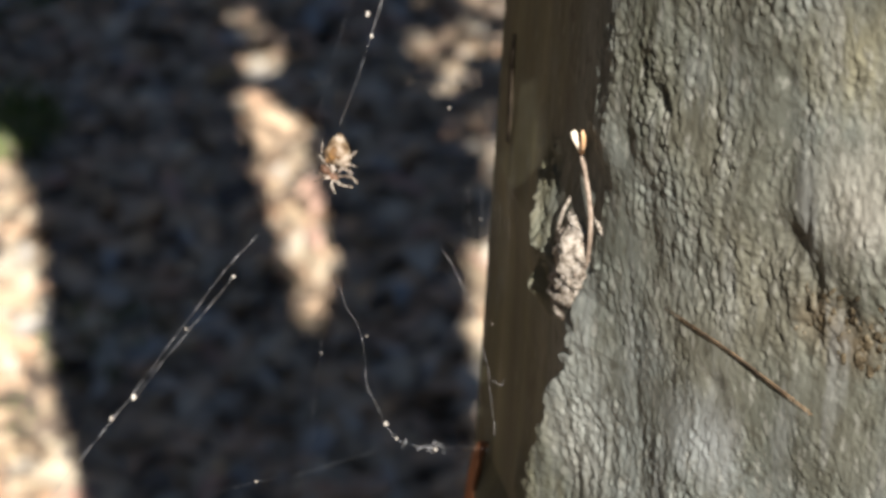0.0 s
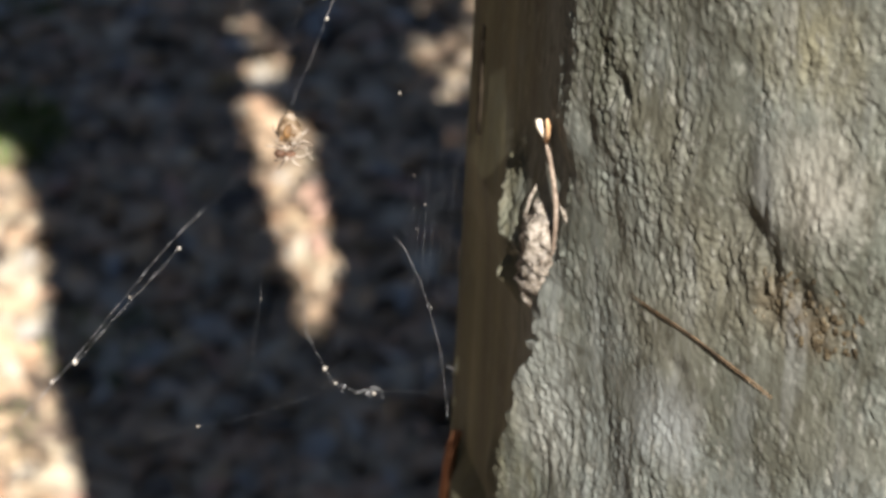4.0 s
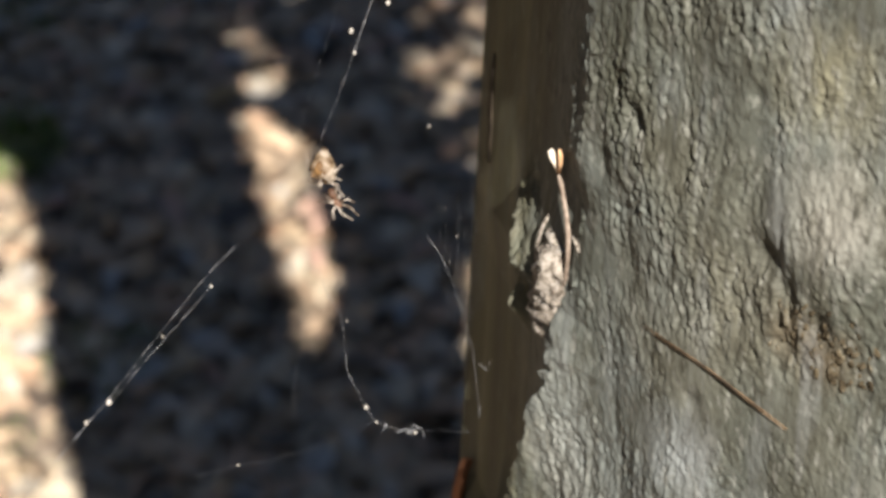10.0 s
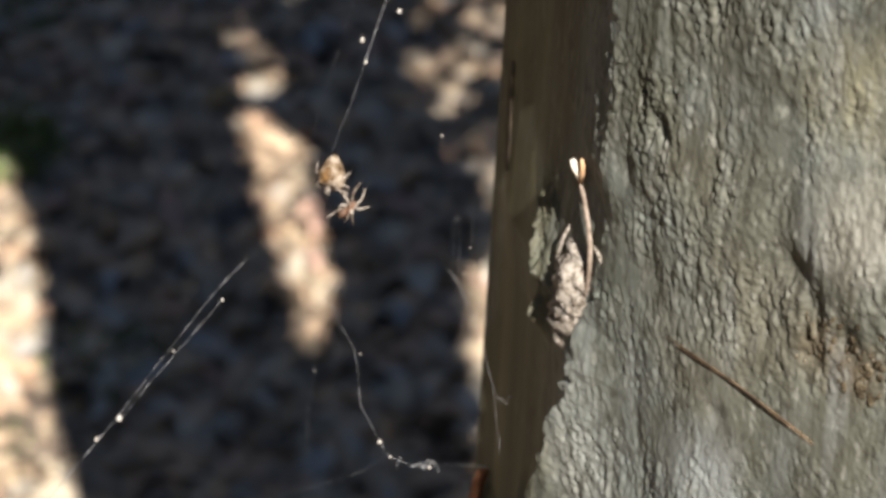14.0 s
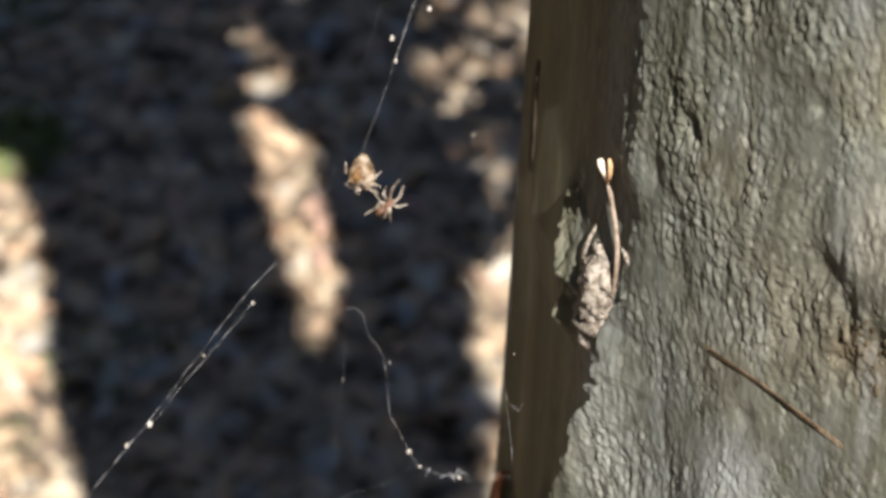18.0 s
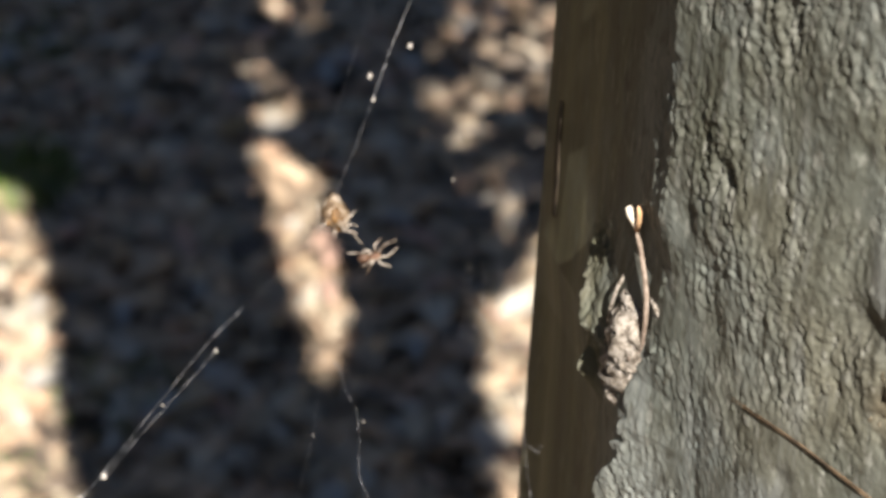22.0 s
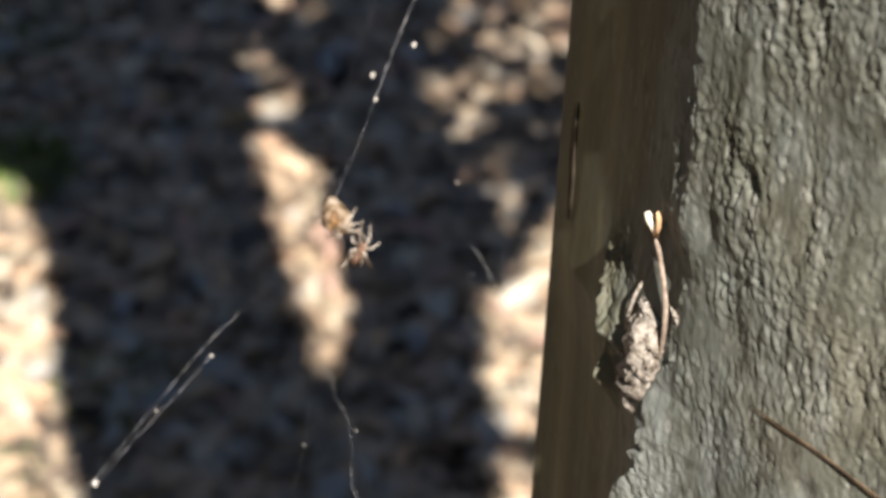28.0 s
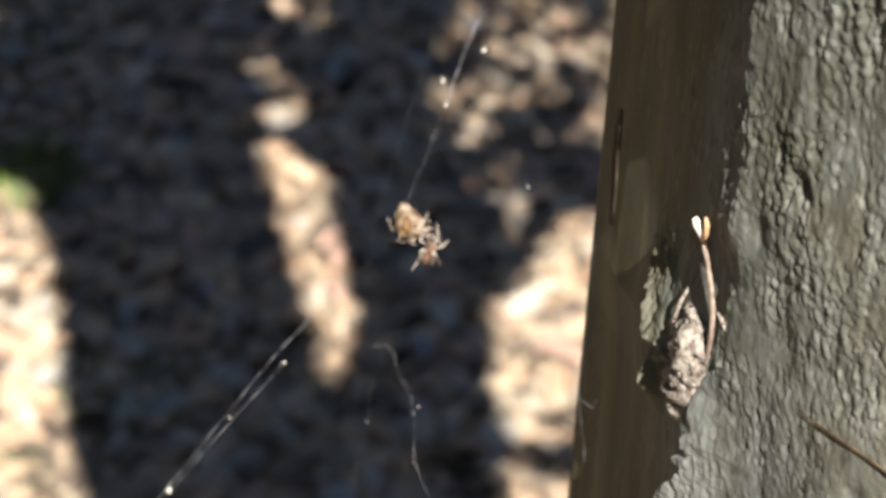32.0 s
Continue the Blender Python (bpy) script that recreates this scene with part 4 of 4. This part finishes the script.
for pts in (((1.0, -2.5, 0.4), (2.6, -3.3, 0.9), (4.3, -5.0, 0.6)), ((1.2, -2.6, 0.3), (2.5, -2.0, 0.6), (3.5, -2.3, 0.6)), ((1.1, -3.0, 0.3), (2.8, -3.0, 0.7), (3.3, -3.4, 0.9)), ((1.0, -2.3, 0.2), (2.5, -0.6, 0.4), (3.1, 0.2, 0.3)),
            ((0.0, -2.7, 0.4), (-1.5, -1.9, 1.0), (-2.0, -2.6, 0.6)), ((0.1, -3.0, 0.3), (-1.5, -3.2, 0.6), (-2.4, -2.6, 0.4)), ((0.3, -3.2, 0.3), (-0.5, -3.6, 0.5), (0.3, -4.0, 0.3)), ((-0.1, -2.5, 0.2), (-2.6, -0.9, 0.3), (-2.9, 0.9, 0.2))):
    part("leg", mesh_of("leg", *leg(pts, 0.14), leg_m), female)

# the male, smaller, on a thread just below her
male = tagged(new("male_spider"), "small brown long-legged male spider on a thread", "spider")
part("head", mesh_of("head", *blob((0.8 / 1000, 0, 0), ((0.95 / 1000, 0, 0), (0, 0.62 / 1000, 0), (0, 0, 0.7 / 1000)), 0.2, 7), male_m), male)
part("abdomen", mesh_of("abdomen", *blob((-0.9 / 1000, 0.15 / 1000, 0), ((1.0 / 1000, 0, 0), (0, 0.72 / 1000, 0), (0, 0, 0.9 / 1000)), 0.25, 8), male_m), male, "pale brown abdomen")
for pts in (((1.5, 0.4, 0.2), (3.0, 1.5, 0.8), (5.3, 1.9, 0.5)), ((1.5, -0.4, 0.2), (3.2, -0.5, 0.8), (5.2, 0.5, 0.5)), ((1.2, 0.5, 0.2), (1.4, 2.0, 1.0), (2.8, 2.7, 0.5)), ((1.2, -0.5, 0.2), (1.7, -1.6, 1.0), (3.2, -2.4, 0.5)),
            ((0.7, 0.5, 0.2), (-0.2, 1.5, 0.8), (-1.2, 1.2, 0.3)), ((0.7, -0.5, 0.2), (-0.4, -1.5, 0.8), (-1.4, -2.9, 0.3)), ((0.4, 0.4, 0.2), (-1.8, 1.3, 0.9), (-3.9, 1.8, 0.3)), ((0.4, -0.4, 0.2), (-1.0, -1.0, 0.8), (-2.2, -1.2, 0.3))):
    part("leg", mesh_of("leg", *leg([Vector(p) * 0.85 for p in pts], 0.165), leg_m), male)


def motions():
    walk(anchor, [(t, hung(u, v)) for t, u, v in (
        (0, 5.11, -28.6), (1, 3.44, -30.55), (2, 3.89, -33.69), (3, 4.37, -29.64), (3.5, 4.36, -29.21),
        (5.5, 1.35, -27.67), (6, 1.41, -27.79), (7, 2.36, -28.12), (8, 1.82, -27.79), (9, 5.5, -27.25),
        (10, 6.71, -23.29), (11, 5.64, -24.68), (12, 3.64, -25.99), (13, 4.3, -26.76), (14, 5.9, -26.47),
        (14.5, 5.2, -26.49), (16.5, 3.9, -26.56), (17, 4, -27.3), (18, 3.3, -27.25), (19, 3, -28.56),
        (20, 2.5, -26.07), (21, 2, -24.73), (22, 2, -24), (23, 2.91, -21.56), (24, 3.07, -21.69),
        (25, 0.08, -22), (25.5, -0.31, -19.47), (27.5, -1.42, -13.26), (28, -1.18, -13.32), (29, 0, -13.77),
        (30, -1.5, -13.98), (31, -1.5, -13.84), (32, -1, -14.68),
    )])
    walk(web, [(t, hung(u, v, a)) for t, u, v, a in (
        (0, -1.54, -0.45, 1.18), (0.5, -1.64, -0.42, 0.87), (1, -2.1, -0.44, 0.77), (1.5, -3.9, -0.79, -0.16),
        (2, -3.11, -0.69, -0.33), (2.5, -2.95, -0.68, -0.54), (3, -3.76, -0.19, -0.9), (3.5, -3.53, -0.45, -1.38),
        (5.5, -8.54, 0.9, -2.58), (6, -8.36, 1.04, -2.3), (6.5, -5.41, 0.17, -2.75), (7, -6, 0.3, -2.43),
        (7.5, -7.84, 0, -3.02), (8, -7.47, 0.59, -1.8), (8.5, -6.02, 0.3, -1.75), (9, -4.23, 0.03, -1.35),
        (9.5, -1.88, -0.16, -0.84), (10, -1.43, -0.15, -0.74), (10.5, -1.53, 0.11, -0.41), (11, -1.38, 0.37, -0.62),
        (11.5, -0.61, 0.08, -0.23), (12, -0.97, -0.02, -0.4), (12.5, -0.01, -0.1, -0.05), (13, 0, 0, 0),
        (13.5, -1.21, 0.1, 0.14), (14, -3.1, -0.09, -0.24), (14.5, -4.49, 0.1, -0.76), (16.5, -2.63, -0.04, 0.2),
        (17, -1.13, 0.04, 0.35), (17.5, -0.42, -0.09, 0.76), (18, -2.45, -0.03, 0.5), (18.5, -1.4, -0.01, 0.56),
        (19, -1.39, -0.24, 0.6), (19.5, -2.06, -0.24, 0.37), (20, -4.36, -0.12, -0.02), (20.5, -3.21, -0.19, 0.59),
        (21, -3.31, -0.13, 0.28), (21.5, -6.04, -0.11, -0.32), (22, -9.78, 0.46, -0.82), (22.5, -9.94, 0.29, -1.37),
        (23, -13.29, 0.73, -1.8), (23.5, -15.36, 1.16, -2.18), (24, -15.56, 1.13, -2.29), (24.5, -14.6, 0.68, -2.09),
        (25, -16.16, 1.09, -2.23), (25.5, -18.54, 1.61, -2.67), (27.5, -11.09, 0.91, -1.44), (28, -12.01, 1.07, -1.45),
        (28.5, -10.99, 1.13, -1.28), (29, -8.84, 1.11, -1.2), (29.5, -11.63, 1.5, -1.8), (30, -12.31, 1.81, -2.01),
        (30.5, -14.33, 2.29, -2.03), (31, -10.97, 1.63, -1.68), (31.5, -10.9, 1.69, -1.4), (32, -9.57, 1.07, -0.74),
    )])
    walk(female, [(t, hung(u, v, a, 0, s)) for t, u, v, a, s in (
        (0, -19.97, 14.82, -10, -15), (0.5, -19.77, 14.88, -9.7, -12.5), (1, -19.97, 14.92, -9.3, -10), (1.5, -21.55, 15.39, -9, -7.5),
        (2, -20.81, 15.42, -8.7, -5), (2.5, -20.59, 15.51, -8.3, -2.5), (3, -21.4, 15.98, -8, 0), (3.5, -21, 15.92, -6.7, 1.7),
        (5.5, -25.7, 17.45, -1.3, 8.3), (6, -25.63, 17.43, 0, 10), (6.5, -22.28, 16.98, -0.8, 6.7), (7, -23.08, 16.93, -1.7, 3.3),
        (7.5, -24.7, 16.67, -2.5, 0), (8, -24.09, 16.47, -3.3, -3.3), (8.5, -22.62, 16.23, -4.2, -6.7), (9, -21.01, 15.92, -5, -10),
        (9.5, -18.9, 15.54, -5.9, -11.2), (10, -18.5, 15.65, -6.8, -12.5), (10.5, -18.78, 15.79, -7.6, -13.8), (11, -18.94, 16.01, -8.5, -15),
        (11.5, -17.95, 15.48, -9.4, -16.2), (12, -18.64, 15.74, -10.2, -17.5), (12.5, -17.64, 15.83, -11.1, -18.8), (13, -17.61, 16.23, -12, -20),
        (13.5, -18.9, 16.29, -11.8, -19.4), (14, -20.64, 16.36, -11.5, -18.8), (14.5, -21.85, 17, -11.2, -18.1), (16.5, -20.21, 16.46, -10.2, -15.6),
        (17, -18.69, 16.44, -10, -15), (17.5, -18.22, 16.16, -9.8, -13.1), (18, -20.4, 16.4, -9.5, -11.2), (18.5, -19.24, 16.45, -9.2, -9.4),
        (19, -19.17, 16.28, -9, -7.5), (19.5, -19.63, 16.41, -8.8, -5.6), (20, -22.01, 16.79, -8.5, -3.8), (20.5, -20.84, 16.36, -8.2, -1.9),
        (21, -20.94, 16.64, -8, 0), (21.5, -23.45, 16.92, -5, 8.3), (22, -27.41, 17.76, -2, 16.7), (22.5, -27.07, 17.81, 1, 25),
        (23, -30.64, 18.57, 4, 31.7), (23.5, -32.8, 19.21, 7, 38.3), (24, -32.87, 19.03, 10, 45), (24.5, -31.91, 18.67, 10, 43.3),
        (25, -33.64, 19.11, 10, 41.7), (25.5, -36.16, 19.76, 10, 40), (27.5, -28.5, 18.37, 10, 5), (28, -29.47, 18.53, 10.4, 4.4),
        (28.5, -28.53, 18.42, 10.9, 3.9), (29, -26.13, 18.18, 11.3, 3.3), (29.5, -29.04, 19.06, 11.8, 2.8), (30, -29.5, 19.33, 12.2, 2.2),
        (30.5, -31.86, 19.88, 12.7, 1.7), (31, -28.16, 18.97, 13.1, 1.1), (31.5, -28.19, 19.02, 13.6, 0.6), (32, -27.06, 18.24, 14, 0),
    )])
    walk(male, [(t, hung(u, v, a, 0, s)) for t, u, v, a, s in (
        (0, -21.46, 10.98, -35, 0), (1, -22.29, 11.04, -20, 0), (2, -22.68, 11.48, 0, 0), (3, -22.05, 11.46, 0, 0),
        (3.5, -21.68, 11.44, 0, 0), (5.5, -26.91, 13.53, 0, 0), (6, -27, 13.62, 0, 0), (6.5, -22.63, 13.27, 0, 0),
        (7, -22.92, 13.12, 0, 0), (7.5, -24.65, 13.12, 5, 0), (8, -24.07, 13.03, 0, 0), (8.5, -22.47, 12.26, -20, 0),
        (9, -19.45, 11.19, -35, 0), (9.5, -17.71, 10.34, -45, 0), (10, -16.71, 10.01, -55, 0), (10.5, -16.71, 10.25, -30, 0),
        (11, -15.9, 10.82, -10, 0), (11.5, -15.13, 10.02, 0, 0), (12, -16.06, 9.38, 0, 0), (12.5, -14.82, 8.94, 5, 0),
        (13, -14.99, 10.03, 5, 0), (13.5, -16.39, 10.21, 20, 0), (14, -18.32, 10.05, 45, 0), (14.5, -19.47, 10.46, 40, 0),
        (16.5, -16.02, 9.89, 35, 0), (17, -13.67, 10.2, -30, 0), (17.5, -13.99, 10.03, 10, 0), (18, -16.76, 10.41, 45, 0),
        (18.5, -14.6, 10.05, 0, 0), (19, -13.85, 9.24, 0, 0), (19.5, -15.59, 9.18, 10, 0), (20, -18.35, 10.02, -20, 0),
        (20.5, -16.92, 9.62, 0, 0), (21, -16.33, 9.62, 10, 0), (21.5, -18.98, 10.04, 15, 0), (22, -22.17, 10.66, 15, 0),
        (22.5, -22.38, 10.82, -30, 0), (23, -26.37, 11.61, -70, 0), (23.5, -27.47, 11.24, -20, 0), (24, -28.34, 11.48, 20, 0),
        (24.5, -27.96, 11.35, 30, 0), (25, -29.8, 11.83, 35, 0), (25.5, -33.12, 12.79, 30, 0), (27.5, -24.46, 12.25, 40, 0),
        (28, -25.87, 12.65, 65, 0), (28.5, -24.98, 12.39, 65, 0), (29, -22.14, 12.58, 65, 0), (29.5, -25.3, 12.98, 60, 0),
        (30, -25.46, 13.3, 55, 0), (30.5, -28.08, 14.01, 60, 0), (31, -25.02, 14.05, 68, 0), (31.5, -24.85, 13.29, 68, 0),
        (32, -23.9, 13.25, 70, 0),
    )])
    walk(loose, [(t, hung(u, v, a)) for t, u, v, a in (
        (0, -12.28, -29.11, 0), (0.5, -12.04, -28.68, 0), (1, -12.1, -27.97, 0), (1.5, -14.14, -27.15, 0),
        (2, -14.19, -26.89, 0), (2.5, -13.6, -26.21, 0), (3, -14.07, -24.77, 0), (3.5, -14.3, -24.18, 0),
        (5.5, -22.79, -18.44, 2), (6, -21.06, -17.9, 2), (6.5, -17.69, -19.06, 2), (7, -17.81, -18.96, 2),
        (7.5, -20.6, -19.57, 2), (8, -18.82, -20.23, 2), (8.5, -17.79, -21.07, 0), (9, -15.04, -23.3, 0),
        (9.5, -12.47, -23.67, 0), (10, -11.71, -23.81, 0), (10.5, -10.87, -23.41, 0), (11, -10.7, -22.07, 0),
        (11.5, -9.7, -23.08, 0), (12, -10.38, -24.32, 0), (12.5, -8.84, -26.5, 0), (13, -9.36, -25.58, 0),
        (13.5, -9.69, -25.1, 0), (14, -13.24, -27.1, 0), (14.5, -15.26, -25.79, 0), (16.5, -13.65, -28.41, 0),
        (17, -11.8, -28.58, 0), (17.5, -10.44, -28.03, 0), (18, -12.96, -28.12, 0), (18.5, -11.79, -28.81, 0),
        (19, -10.89, -28.35, 0), (19.5, -11.89, -28.66, 0), (20, -15.34, -27.7, 0), (20.5, -14.77, -27.39, 0),
        (21, -14.45, -27.12, -2), (21.5, -17.49, -27.05, -4), (22, -21.08, -28.12, -5), (22.5, -22.55, -26.03, -6),
        (23, -28.1, -24.3, -10), (23.5, -30.57, -23.92, -10), (24, -32.51, -23.89, -12), (24.5, -31.45, -24.06, -12),
        (25, -32.44, -24.18, -12), (25.5, -36.58, -23.45, -12), (27.5, -23.11, -27.72, -4), (28, -24.15, -27.43, -4),
        (28.5, -22.98, -26.32, -4), (29, -21.58, -23.01, -2), (29.5, -24.51, -20.98, 0), (30, -28.54, -18.9, 2),
        (30.5, -28.16, -19.39, 0), (31, -27.31, -21.2, 0), (31.5, -25.5, -21.97, -2), (32, -23.12, -23.42, -4),
    )])


motions()
